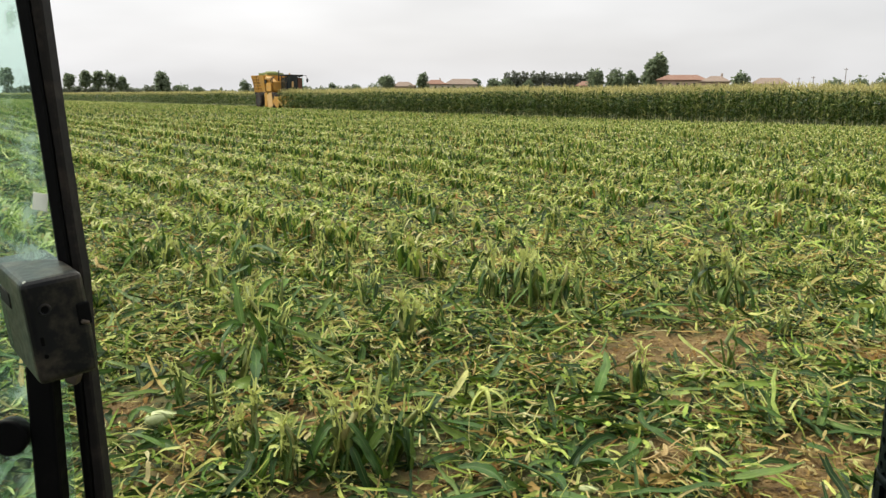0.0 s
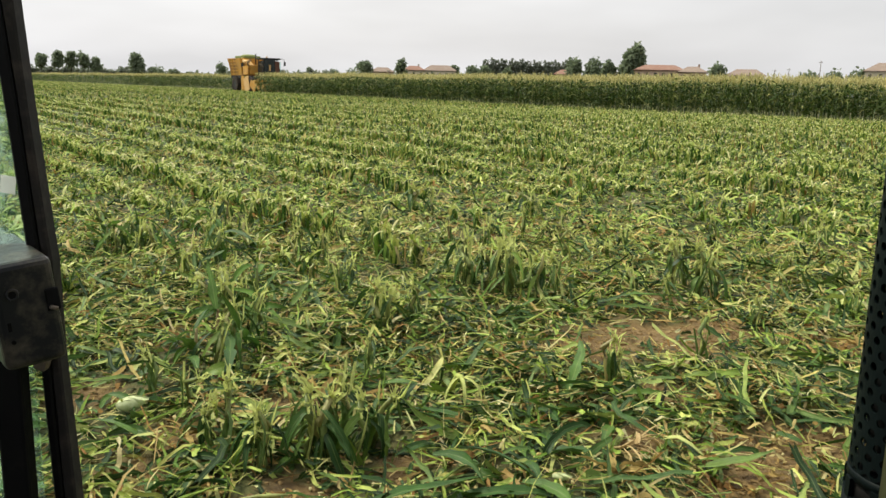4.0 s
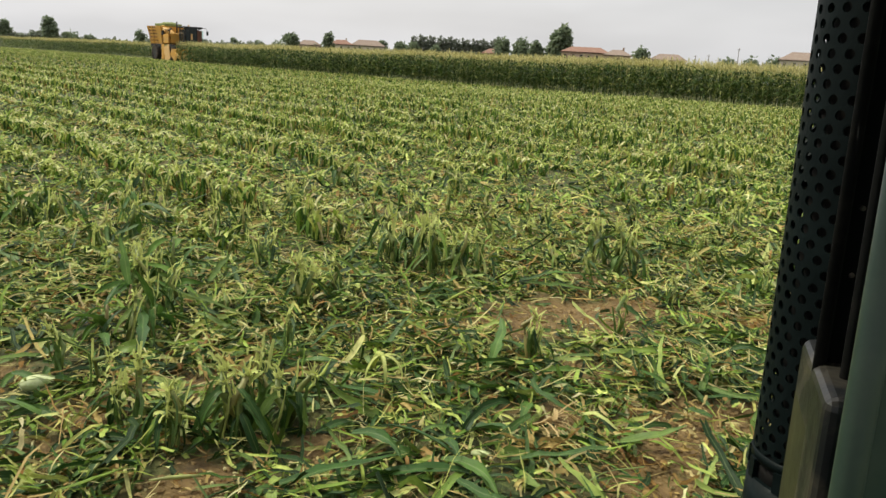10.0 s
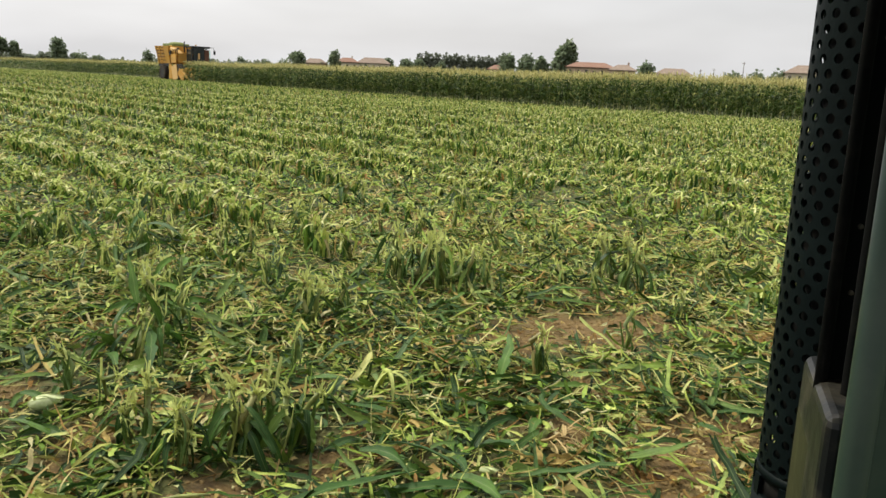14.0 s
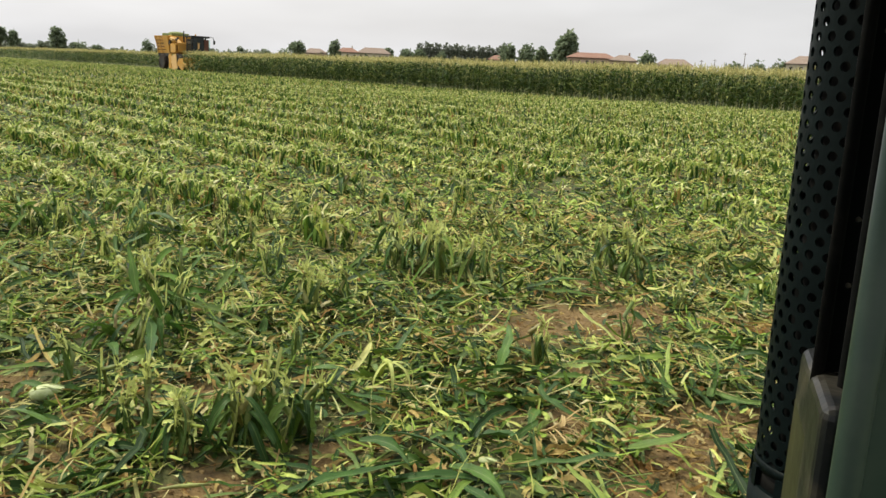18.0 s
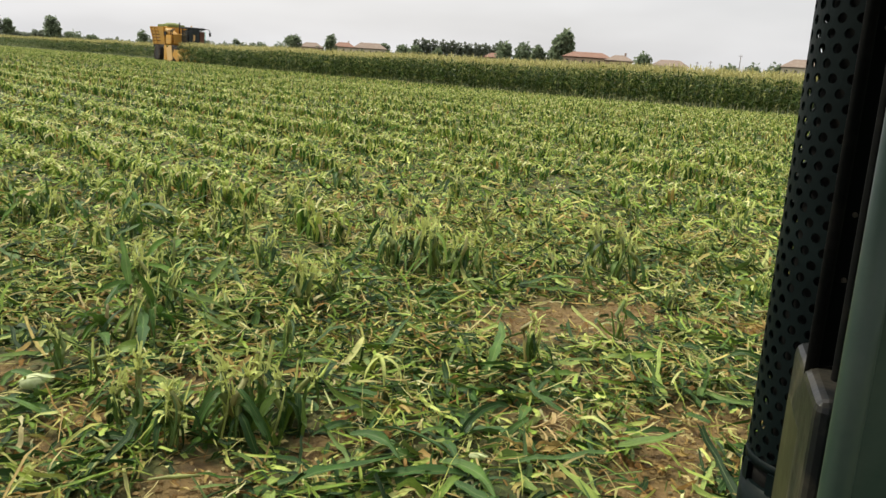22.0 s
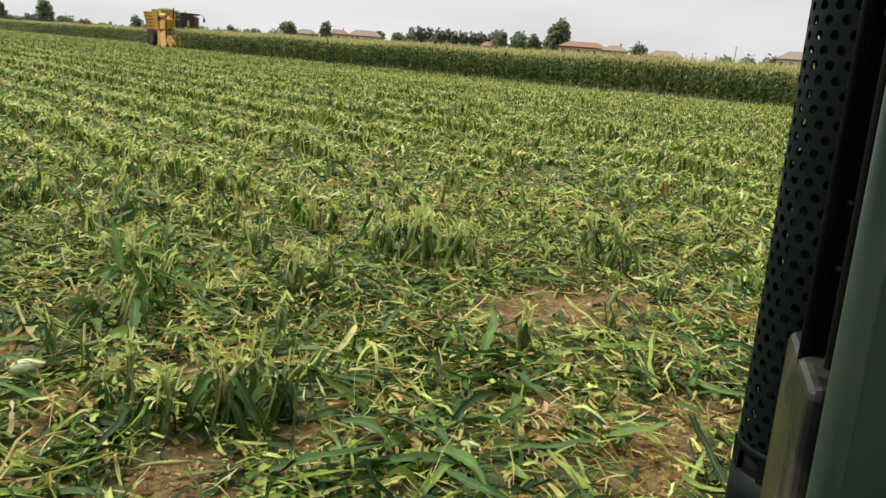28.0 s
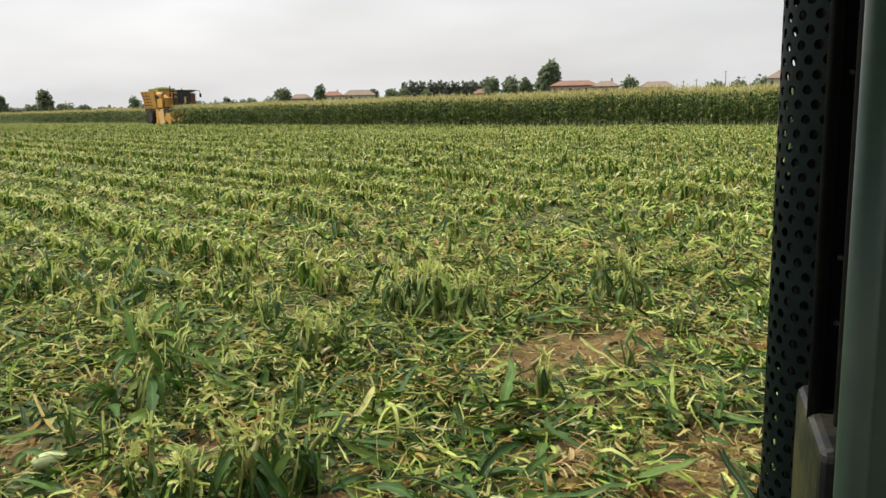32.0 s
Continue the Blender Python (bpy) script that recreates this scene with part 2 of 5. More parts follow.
def soil_material():
    """Brown loam that shows between the litter; chopped green covers most of the field."""
    m, n, l, b = mat("soil_and_chaff", 0.92)
    soil = ramp(n, ((0.28, (0.06, 0.036, 0.014)), (0.5, (0.19, 0.115, 0.040)), (0.78, (0.35, 0.24, 0.095))))
    l.new(noise_of(n, l, 9, 7, 0.65), soil.inputs[0])
    chaff = ramp(n, ((0.3, (0.014, 0.030, 0.008)), (0.52, (0.036, 0.068, 0.014)), (0.66, (0.11, 0.145, 0.032)), (0.8, (0.28, 0.27, 0.09))))
    l.new(noise_of(n, l, 13, 6, 0.7, "Object", (1.0, 2.2, 1.0)), chaff.inputs[0])
    open_soil = n.new("ShaderNodeAttribute")
    open_soil.attribute_name = "open_soil"
    patch = ramp(n, ((0.40, (0.0, 0.0, 0.0)), (0.60, (0.55, 0.55, 0.55))))
    l.new(noise_of(n, l, 2.6, 6, 0.65), patch.inputs[0])
    most = n.new("ShaderNodeMath")
    most.operation = "MAXIMUM"
    l.new(open_soil.outputs["Fac"], most.inputs[0])
    l.new(patch.outputs[0], most.inputs[1])
    l.new(mixed(n, l, chaff.outputs[0], soil.outputs[0], most.outputs[0]), b.inputs["Base Color"])
    bump = n.new("ShaderNodeBump")
    bump.inputs["Strength"].default_value, bump.inputs["Distance"].default_value = 0.9, 0.03
    l.new(noise_of(n, l, 22, 8, 0.7), bump.inputs["Height"])
    l.new(bump.outputs[0], b.inputs["Normal"])
    return m


def worn(name, base, dust, rough=0.5, metal=0.0, scale=14.0, lo=0.5, hi=0.72, bump_strength=0.15):
    """Paint or plastic with dust and scuffs."""
    m, n, l, b = mat(name, rough, metal)
    b.inputs["Specular IOR Level"].default_value = 0.35
    f = ramp(n, ((lo, (0, 0, 0)), (hi, (0.8, 0.8, 0.8))))
    l.new(noise_of(n, l, scale, 6, 0.62), f.inputs[0])
    l.new(mixed(n, l, base, dust, f.outputs[0]), b.inputs["Base Color"])
    rr = n.new("ShaderNodeMapRange")
    rr.inputs["To Min"].default_value, rr.inputs["To Max"].default_value = max(0.05, rough - 0.12), min(1.0, rough + 0.2)
    l.new(noise_of(n, l, scale * 3, 4), rr.inputs["Value"])
    l.new(rr.outputs[0], b.inputs["Roughness"])
    bump = n.new("ShaderNodeBump")
    bump.inputs["Strength"].default_value, bump.inputs["Distance"].default_value = bump_strength, 0.002
    l.new(noise_of(n, l, scale * 8, 3), bump.inputs["Height"])
    l.new(bump.outputs[0], b.inputs["Normal"])
    return m


M_STALK, M_SOIL = stalk_material(), soil_material()
M_HUSK = worn("corn_husk", (0.56, 0.60, 0.33), (0.40, 0.47, 0.17), 0.55, 0, 30)
M_HUSK2 = worn("picked_ears", (0.17, 0.20, 0.06), (0.30, 0.30, 0.12), 0.7, 0, 6)
M_CABRED = worn("cab_side_rust", (0.12, 0.05, 0.03), (0.18, 0.08, 0.05), 0.6, 0, 3)
M_PALEBITS = worn("pale_panel", (0.62, 0.38, 0.15), (0.70, 0.52, 0.28), 0.6, 0, 3)
M_COB = worn("broken_cob", (0.55, 0.47, 0.22), (0.66, 0.60, 0.34), 0.6, 0, 60)
M_BRANCH = worn("dry_tassel", (0.46, 0.33, 0.15), (0.54, 0.43, 0.22), 0.75, 0, 40)
M_CLOD = worn("soil_clod", (0.18, 0.112, 0.042), (0.33, 0.23, 0.10), 0.95, 0, 30, 0.4, 0.7, 0.8)
M_BARK = worn("bark", (0.07, 0.055, 0.045), (0.13, 0.11, 0.09), 0.9, 0, 2)
M_GUARD = worn("guard_paint", (0.003, 0.0065, 0.0070), (0.008, 0.015, 0.0155), 0.5, 0.0, 26, 0.5, 0.8)
M_PIPE = worn("exhaust_pipe", (0.008, 0.008, 0.008), (0.022, 0.018, 0.015), 0.8, 0.2, 18)
M_BLACK = worn("black_frame_paint", (0.0035, 0.0035, 0.004), (0.014, 0.012, 0.011), 0.5, 0, 20, 0.55, 0.8)
M_RUBBER = worn("rubber_seal", (0.006, 0.006, 0.006), (0.02, 0.017, 0.015), 0.75, 0, 30)
M_BROWN = worn("frame_edge", (0.022, 0.020, 0.018), (0.06, 0.048, 0.038), 0.6, 0, 24)
M_LATCH = worn("latch_plastic", (0.010, 0.011, 0.012), (0.12, 0.10, 0.072), 0.36, 0, 30, 0.46, 0.76)
M_GREEN = worn("cab_green_paint", (0.034, 0.070, 0.050), (0.12, 0.15, 0.105), 0.34, 0, 9, 0.42, 0.85)
M_OLIVE = worn("olive_cover", (0.027, 0.028, 0.009), (0.06, 0.056, 0.022), 0.5, 0, 16)
for m_ in (M_BLACK, M_RUBBER, M_BROWN, M_PIPE):
    m_.node_tree.nodes["Principled BSDF"].inputs["Specular IOR Level"].default_value = 0.14
M_GUARD.node_tree.nodes["Principled BSDF"].inputs["Specular IOR Level"].default_value = 0.11
M_STEEL = worn("bolt_steel", (0.18, 0.15, 0.12), (0.30, 0.22, 0.15), 0.5, 0.7, 60)
M_PAPER = worn("faded_sticker", (0.9, 0.88, 0.86), (0.75, 0.72, 0.7), 0.7, 0, 60)
pn, pl = M_PAPER.node_tree.nodes, M_PAPER.node_tree.links
thin = pn.new("ShaderNodeBsdfTranslucent")
thin.inputs["Color"].default_value = (0.9, 0.88, 0.86, 1)
pmix = pn.new("ShaderNodeMixShader")
pmix.inputs[0].default_value = 0.6
pl.new(pn["Principled BSDF"].outputs[0], pmix.inputs[1])
pl.new(thin.outputs[0], pmix.inputs[2])
pl.new(pmix.outputs[0], pn["Material Output"].inputs["Surface"])
M_YELLOW = worn("harvester_yellow", (0.56, 0.29, 0.05), (0.38, 0.24, 0.10), 0.55, 0, 1.6, 0.45, 0.75)
M_HDARK = worn("harvester_dark", (0.02, 0.02, 0.02), (0.06, 0.05, 0.035), 0.6, 0, 3)
M_TYRE = worn("tyre", (0.02, 0.018, 0.017), (0.09, 0.065, 0.045), 0.9, 0, 4, 0.4, 0.65)
M_WALL = worn("plaster_wall", (0.40, 0.29, 0.23), (0.48, 0.38, 0.32), 0.9, 0, 0.5)
M_WALL2 = worn("pale_wall", (0.52, 0.46, 0.38), (0.60, 0.54, 0.47), 0.9, 0, 0.5)
M_ROOF = worn("roof_tile", (0.27, 0.15, 0.11), (0.33, 0.22, 0.17), 0.9, 0, 0.8)
M_ROOF2 = worn("weathered_roof", (0.27, 0.20, 0.16), (0.33, 0.27, 0.23), 0.9, 0, 0.8)
M_WINDOW = worn("house_window", (0.03, 0.035, 0.04), (0.06, 0.06, 0.06), 0.2, 0, 1)
M_POLE = worn("wooden_pole", (0.16, 0.13, 0.11), (0.22, 0.19, 0.16), 0.9, 0, 2)


def glass_material(name, tint, dirt, amount):
    """Dusty pane: mostly clear, with splashes that dull it."""
    m, n, l, b = mat(name, 0.05)
    b.inputs["Base Color"].default_value = (*tint, 1)
    b.inputs["Transmission Weight"].default_value, b.inputs["IOR"].default_value = 1.0, 1.02
    d = n.new("ShaderNodeBsdfDiffuse")
    d.inputs["Color"].default_value = (*dirt, 1)
    tl = n.new("ShaderNodeBsdfTranslucent")
    tl.inputs["Color"].default_value = (*dirt, 1)
    dd = n.new("ShaderNodeMixShader")
    dd.inputs[0].default_value = 0.6
    l.new(d.outputs[0], dd.inputs[1])
    l.new(tl.outputs[0], dd.inputs[2])
    f1 = ramp(n, ((0.48, (amount, amount, amount)), (0.58, (0.12, 0.12, 0.12)), (0.66, (0.50, 0.50, 0.50))))
    l.new(noise_of(n, l, 17, 6, 0.66), f1.inputs[0])
    mx = n.new("ShaderNodeMixShader")
    l.new(f1.outputs[0], mx.inputs[0])
    l.new(b.outputs[0], mx.inputs[1])
    l.new(dd.outputs[0], mx.inputs[2])
    l.new(mx.outputs[0], n["Material Output"].inputs["Surface"])
    return m


M_GLASS = glass_material("dusty_green_glass", (0.72, 0.92, 0.83), (0.54, 0.70, 0.61), 0.03)
M_CABGLASS = worn("harvester_glass", (0.015, 0.02, 0.02), (0.04, 0.045, 0.04), 0.1, 0, 2)


# ---------- mesh helpers ----------
RNG = np.random.default_rng(7)


def quad_mesh(name, verts, quads, material, smooth=False):
    me = bpy.data.meshes.new(name)
    me.vertices.add(len(verts))
    verts = np.asarray(verts)
    me.vertices.foreach_set("co", np.ascontiguousarray(verts[:, :3], np.float32).ravel())
    me.loops.add(4 * len(quads))
    me.loops.foreach_set("vertex_index", np.ascontiguousarray(quads, np.int32).ravel())
    me.polygons.add(len(quads))
    me.polygons.foreach_set("loop_start", np.arange(0, 4 * len(quads), 4, dtype=np.int32))
    if smooth:
        me.polygons.foreach_set("use_smooth", np.ones(len(quads), bool))
    if verts.shape[1] == 5:
        uv = me.uv_layers.new(name="leaf")
        uv.data.foreach_set("uv", np.ascontiguousarray(verts[np.asarray(quads).ravel(), 3:], np.float32).ravel())
    me.update(calc_edges=True)
    me.materials.append(material)
    return me


def ribbons(base, yaw, pitch, bend, length, width, segs, across=1, profile="blade", roll=None, fold=0.25, sway=None, early=1.0, ragged=0.0, crumple=0.0, twist=0.0, jag=0.0):
    """Many leaf ribbons at once. pitch: first slope, bend: how much it droops to its end, all in radians. Returns vertices and quads."""
    N = len(base)
    s = np.linspace(0, 1, segs + 1)
    mid = (s[:-1] + s[1:]) / 2
    ang = pitch[:, None] - bend[:, None] * mid[None, :] ** early
    yw = yaw[:, None] + (0 if sway is None else sway[:, None] * mid[None, :])
    if crumple:
        ang = ang + RNG.normal(0, crumple, ang.shape)
        yw = yw + RNG.normal(0, crumple * 0.8, ang.shape)
    step = (length / segs)[:, None]
    dx, dy, dz = np.cos(ang) * np.cos(yw) * step, np.cos(ang) * np.sin(yw) * step, np.sin(ang) * step
    zero = np.zeros((N, 1))
    line = np.stack([np.concatenate([zero, np.cumsum(d, 1)], 1) for d in (dx, dy, dz)], -1) + base[:, None, :]
    if profile == "blade":
        w = np.minimum(1, 0.55 + 2.2 * s) * np.clip((1 - s) * 1.9, 0.04, 1) ** 0.8
    elif profile == "shred":
        w = np.clip(0.55 + 1.8 * s, 0, 1) * np.clip((1.12 - s) * 2.6, 0.15, 1)
    elif profile == "strip":
        w = np.where((s == 0) | (s == 1), 0.86, 1.0)
    elif profile == "torn":
        w = np.where((s == 0) | (s == 1), 0.55, 1.0)
    else:
        w = np.full(segs + 1, 1.0)
    half = 0.5 * width[:, None] * w[None, :]
    if ragged:
        half = half * RNG.uniform(1 - ragged, 1 + 0.4 * ragged, half.shape)
    ye = np.concatenate([np.broadcast_to(yw, ang.shape), np.broadcast_to(yw, ang.shape)[:, -1:]], 1)
    ae = np.concatenate([ang, ang[:, -1:]], 1)
    side = np.stack([-np.sin(ye), np.cos(ye), np.zeros_like(ye)], -1)
    up = np.stack([-np.sin(ae) * np.cos(ye), -np.sin(ae) * np.sin(ye), np.cos(ae)], -1)
    r = np.zeros(N) if roll is None else roll
    r = r[:, None] + (RNG.normal(0, twist, N)[:, None] * s[None, :] if twist else np.zeros((1, segs + 1)))
    c, q = np.cos(r)[:, :, None], np.sin(r)[:, :, None]
    sv, uv = side * c + up * q, up * c - side * q
    cols = []
    offs = np.linspace(-1, 1, across + 1)
    along = np.broadcast_to(s[None, :, None] * (length / 0.06)[:, None, None], (N, segs + 1, 1))
    for o in offs:
        edge = half[..., None] * (o if not ragged else o * RNG.uniform(1 - 0.5 * ragged, 1, half.shape)[..., None])
        c3 = line + sv * edge + uv * (half[..., None] * fold * abs(o))
        if jag:                                               # ends torn across, each vein at its own length
            for e_ in (0, -1):
                way_ = np.stack([np.cos(ae[:, e_]) * np.cos(ye[:, e_]), np.cos(ae[:, e_]) * np.sin(ye[:, e_]), np.sin(ae[:, e_])], -1)
                c3[:, e_] += way_ * (RNG.uniform(-1, 1, N) * jag * np.minimum(width, 0.4 * length / max(segs, 1) + 0.3 * width))[:, None]
        cols.append(np.concatenate([c3, np.full((N, segs + 1, 1), 0.5 + 0.5 * o), along], -1))
    v = np.stack(cols, 2)                                     # N, segs+1, across+1, 3
    k = across + 1
    idx = np.arange(N * (segs + 1) * k).reshape(N, segs + 1, k)
    f = np.stack([idx[:, :-1, :-1], idx[:, :-1, 1:], idx[:, 1:, 1:], idx[:, 1:, :-1]], -1).reshape(-1, 4)
    return v.reshape(-1, 5), f


def joined(pairs):
    vs, fs, n = [], [], 0
    for v, f in pairs:
        vs.append(v)
        fs.append(f + n)
        n += len(v)
    return np.concatenate(vs), np.concatenate(fs)


def uni(a, b, n):
    return RNG.uniform(a, b, n)


def ground_z(x, y):
    """The lie of the loam: ridges along the rows, wheel ruts and lumps."""
    x, y = np.asarray(x, float), np.asarray(y, float)
    near = np.exp(-(np.hypot(x, y) / 45.0) ** 2)
    z = 0.012 * np.sin(2 * math.pi * (y - 0.90) / 0.75 + math.pi / 2)
    z = z + 0.010 * np.sin(3.1 * x + 1.7 * np.sin(1.3 * y)) * np.sin(2.3 * y + 0.8 * x) + 0.007 * np.sin(9.3 * x - 4.1 * y) * np.sin(7.7 * y + 2.9 * x + 1.0)
    return z * near


def part(name, data, material, parent, label=""):
    """One mesh object under a thing or a part; data is a bmesh or a finished mesh."""
    if isinstance(data, bmesh.types.BMesh):
        me = bpy.data.meshes.new(name)
        data.to_mesh(me)
        data.free()
        me.materials.append(material)
    else:
        me = data
    ob = new(name, me)
    ob.parent = parent
    if label:
        ob["label"] = label
    return ob


def empty(name, m=None):
    ob = new(name)
    ob.empty_display_size = 0.1
    if m is not None:
        ob.matrix_basis = m
    return ob


def box_bm(sx, sy, sz, centre=(0, 0, 0), bevel=0.0, turn=None, segs=2):
    bm = bmesh.new()
    bmesh.ops.create_cube(bm, size=1.0)
    bmesh.ops.scale(bm, vec=(sx, sy, sz), verts=bm.verts)
    if bevel:
        bmesh.ops.bevel(bm, geom=list(bm.edges), offset=bevel, segments=segs, affect="EDGES", profile=0.5)
    if turn is not None:
        bmesh.ops.transform(bm, matrix=turn, verts=bm.verts)
    bmesh.ops.translate(bm, vec=centre, verts=bm.verts)
    return bm


def cyl_bm(r1, r2, h, centre=(0, 0, 0), n=16, turn=None, bevel=0.0):
    """A cone stump standing on its centre, along z before the turn."""
    bm = bmesh.new()
    bmesh.ops.create_cone(bm, cap_ends=True, segments=n, radius1=r1, radius2=r2, depth=h)
    if bevel:
        es = [e for e in bm.edges if abs(e.verts[0].co.z - e.verts[1].co.z) < 1e-6]
        bmesh.ops.bevel(bm, geom=es, offset=bevel, segments=2, affect="EDGES", profile=0.5)
    if turn is not None:
        bmesh.ops.transform(bm, matrix=turn, verts=bm.verts)
    bmesh.ops.translate(bm, vec=centre, verts=bm.verts)
    for f in bm.faces:
        f.smooth = len(f.verts) == 4
    return bm


def merge_bm(a, b):
    me = bpy.data.meshes.new("tmp")
    b.to_mesh(me)
    b.free()
    a.from_mesh(me)
    bpy.data.meshes.remove(me)
    return a


def tube_bm(points, radii, n=8):
    bm = bmesh.new()
    rings = []
    for i, (p, r) in enumerate(zip(points, radii)):
        a = Vector(points[max(i - 1, 0)])
        b = Vector(points[min(i + 1, len(points) - 1)])
        q = (b - a).to_track_quat("Z", "Y")
        rings.append([bm.verts.new(Vector(p) + q @ Vector((r * math.cos(6.2832 * k / n), r * math.sin(6.2832 * k / n), 0))) for k in range(n)])
    for a, b in zip(rings, rings[1:]):
        for k in range(n):
            f = bm.faces.new((a[k], a[(k + 1) % n], b[(k + 1) % n], b[k]))
            f.smooth = True
    bm.faces.new(list(reversed(rings[0])))
    bm.faces.new(rings[-1])
    return bm


BARE = ((-2.78, 1.25, 0.17), (-2.68, 1.38, 0.14), (-2.66, 0.83, 0.15), (-2.47, 0.59, 0.12), (-2.62, 2.93, 0.30), (-2.62, 3.40, 0.32), (-2.42, 3.78, 0.28), (-2.2, 3.35, 0.2), (-1.42, 2.58, 0.24), (-1.33, 2.80, 0.24), (-1.25, 2.35, 0.2), (-1.92, 4.06, 0.24), (-1.94, 2.75, 0.16), (-1.98, 0.93, 0.18), (-1.80, 0.80, 0.16), (-2.01, 1.37, 0.12), (-1.72, 2.25, 0.14), (-1.15, 2.09, 0.20), (-3.3, 0.62, 0.16), (-3.6, 2.6, 0.12), (-4.2, 3.6, 0.16), (-2.9, 5.0, 0.18), (-4.6, 2.2, 0.12), (-5.2, 4.4, 0.16), (-3.0, 4.0, 0.2))


def bare(x, y):
    """Patches where the soil lies open."""
    b = np.zeros_like(x)
    for cx, cy, r in BARE:
        wob = 1 + 0.35 * np.sin(7 * np.arctan2(y - cy, x - cx) + 9 * cx) * np.sin(3 * np.arctan2(y - cy, x - cx))
        b = np.maximum(b, np.exp(-((np.hypot(x - cx, y - cy) / (1.1 * r * wob)) ** 4)))
    return b


# ---------- ground ----------
def axis(lo, hi, fine, far_lo, far_hi):
    mid = np.arange(lo, hi + 1e-6, fine)
    out_hi = hi + np.geomspace(fine * 2, far_hi - hi, 34)
    out_lo = lo - np.geomspace(fine * 2, lo - far_lo, 40)[::-1]
    return np.concatenate([out_lo, mid, out_hi])


gx, gy = axis(-11.0, 0.6, 0.055, -3500, 3500), axis(-0.4, 8.0, 0.055, -3500, 3500)
GX, GY = np.meshgrid(gx, gy, indexing="ij")
gv = np.stack([GX, GY, ground_z(GX, GY)], -1).reshape(-1, 3)
gi = np.arange(GX.size).reshape(GX.shape)
gq = np.stack([gi[:-1, :-1], gi[1:, :-1], gi[1:, 1:], gi[:-1, 1:]], -1).reshape(-1, 4)
ground = new("ground", quad_mesh("ground", gv, gq, M_SOIL, True))
mask = ground.data.attributes.new("open_soil", "FLOAT", "POINT")
mask.data.foreach_set("value", bare(gv[:, 0], gv[:, 1]).astype(np.float32))
tagged(ground, "flat brown loam field strewn with chopped green corn leaves", "field", kind="structure")

ROW, FIRST, FACE, CUT_FACE = 0.75, 0.90, 41.2, 46.0      # row spacing, first row, edge of the standing corn, edge behind the harvester
HARV_FRONT, HARV_REAR = -95.2, -103.0


# ---------- litter (too many pieces to count) ----------
def wedge(n, r0, r1, a0=22.0, a1=88.0, power=1.0):
    """Places on the field seen from the cab, evenly over the area between two distances; bearing in degrees from +y towards -x."""
    r = np.sqrt(RNG.uniform(r0 ** 2, r1 ** 2, n)) if power == 1.0 else r0 * (r1 / r0) ** RNG.random(n)
    a = np.radians(RNG.uniform(a0, a1, n))
    return 0.18 - r * np.sin(a), -0.07 + r * np.cos(a)


def litter(n, r0, r1, ls, ws, segs, across, lift, a0=18.0, a1=92.0, power=1.0, rag=0.0, profile="shred", crumple=0.0, twist=0.0, sway=0.9, jag=0.0, fold=0.3, spare=0.95):
    x, y = wedge(n, r0, r1, a0, a1, power)
    keep = y < np.where(x < HARV_REAR + 3, CUT_FACE, FACE)
    x, y = x[keep], y[keep]
    n = len(x)
    clump = np.sin(1.9 * x + 2 * np.sin(0.9 * y)) * np.sin(2.4 * y + 1.1 * x) + 0.5 * np.sin(5.1 * x + 3.3 * y)
    keep = RNG.random(n) < np.clip(0.72 + 0.4 * clump, 0.25, 1) * (1 - spare * bare(x, y))
    x, y, clump = x[keep], y[keep], clump[keep]
    n = len(x)
    z = ground_z(x, y) + RNG.random(n) ** 1.6 * lift * np.clip(0.7 + 0.5 * clump, 0.3, 1.4) + 0.004
    L = RNG.uniform(*ls, n) * np.where(RNG.random(n) < 0.12, 1.7, 1.0)
    W = RNG.uniform(*ws, n)
    yaw = np.where(RNG.random(n) < 0.35, RNG.normal(2.6, 0.6, n) + 3.14159 * (RNG.random(n) < 0.5), uni(0, 6.283, n))
    pitch = RNG.normal(0.06, 0.20, n)
    bend = RNG.normal(0.25, 0.45, n)
    return ribbons(np.stack([x, y, z], -1), yaw, pitch, bend, L, W, segs, across, profile, RNG.normal(0, 0.38, n), fold, RNG.normal(0, sway, n), 1.0, rag, crumple, twist, jag)


def litter_part(name, mesh_name, label, pairs, material):
    return tagged(new(name, quad_mesh(mesh_name, *joined(pairs), material, True)), label, "leaf litter", kind="stuff")


litter_part("torn_leaves", "torn_leaves", "broad torn dark green corn leaves matted on the soil", [litter(8000, 1.5, 7.0, (0.08, 0.26), (0.012, 0.034), 6, 2, 0.07, rag=0.3, profile="strip", crumple=0.13, twist=0.7, sway=0.7, jag=0.9, fold=0.4), litter(10000, 1.5, 7.0, (0.035, 0.11), (0.013, 0.036), 3, 2, 0.06, rag=0.35, profile="strip", crumple=0.25, twist=0.6, jag=0.9)], M_TORN)
litter_part("broad_leaves", "broad_leaves", "long trampled dark green corn leaves on the litter", [litter(800, 1.5, 6.0, (0.18, 0.38), (0.024, 0.045), 9, 2, 0.07, rag=0.2, profile="blade", crumple=0.11, twist=0.7, sway=0.9, fold=0.45)], M_BROAD)
litter_part("split_stalks", "split_stalks", "cream split stalk pieces scattered over the leaves", [litter(6500, 1.5, 7.5, (0.03, 0.14), (0.006, 0.016), 4, 2, 0.105, rag=0.45, profile="strip", crumple=0.13, twist=0.8, sway=0.4, jag=1.2, fold=0.7)], M_FRAY)
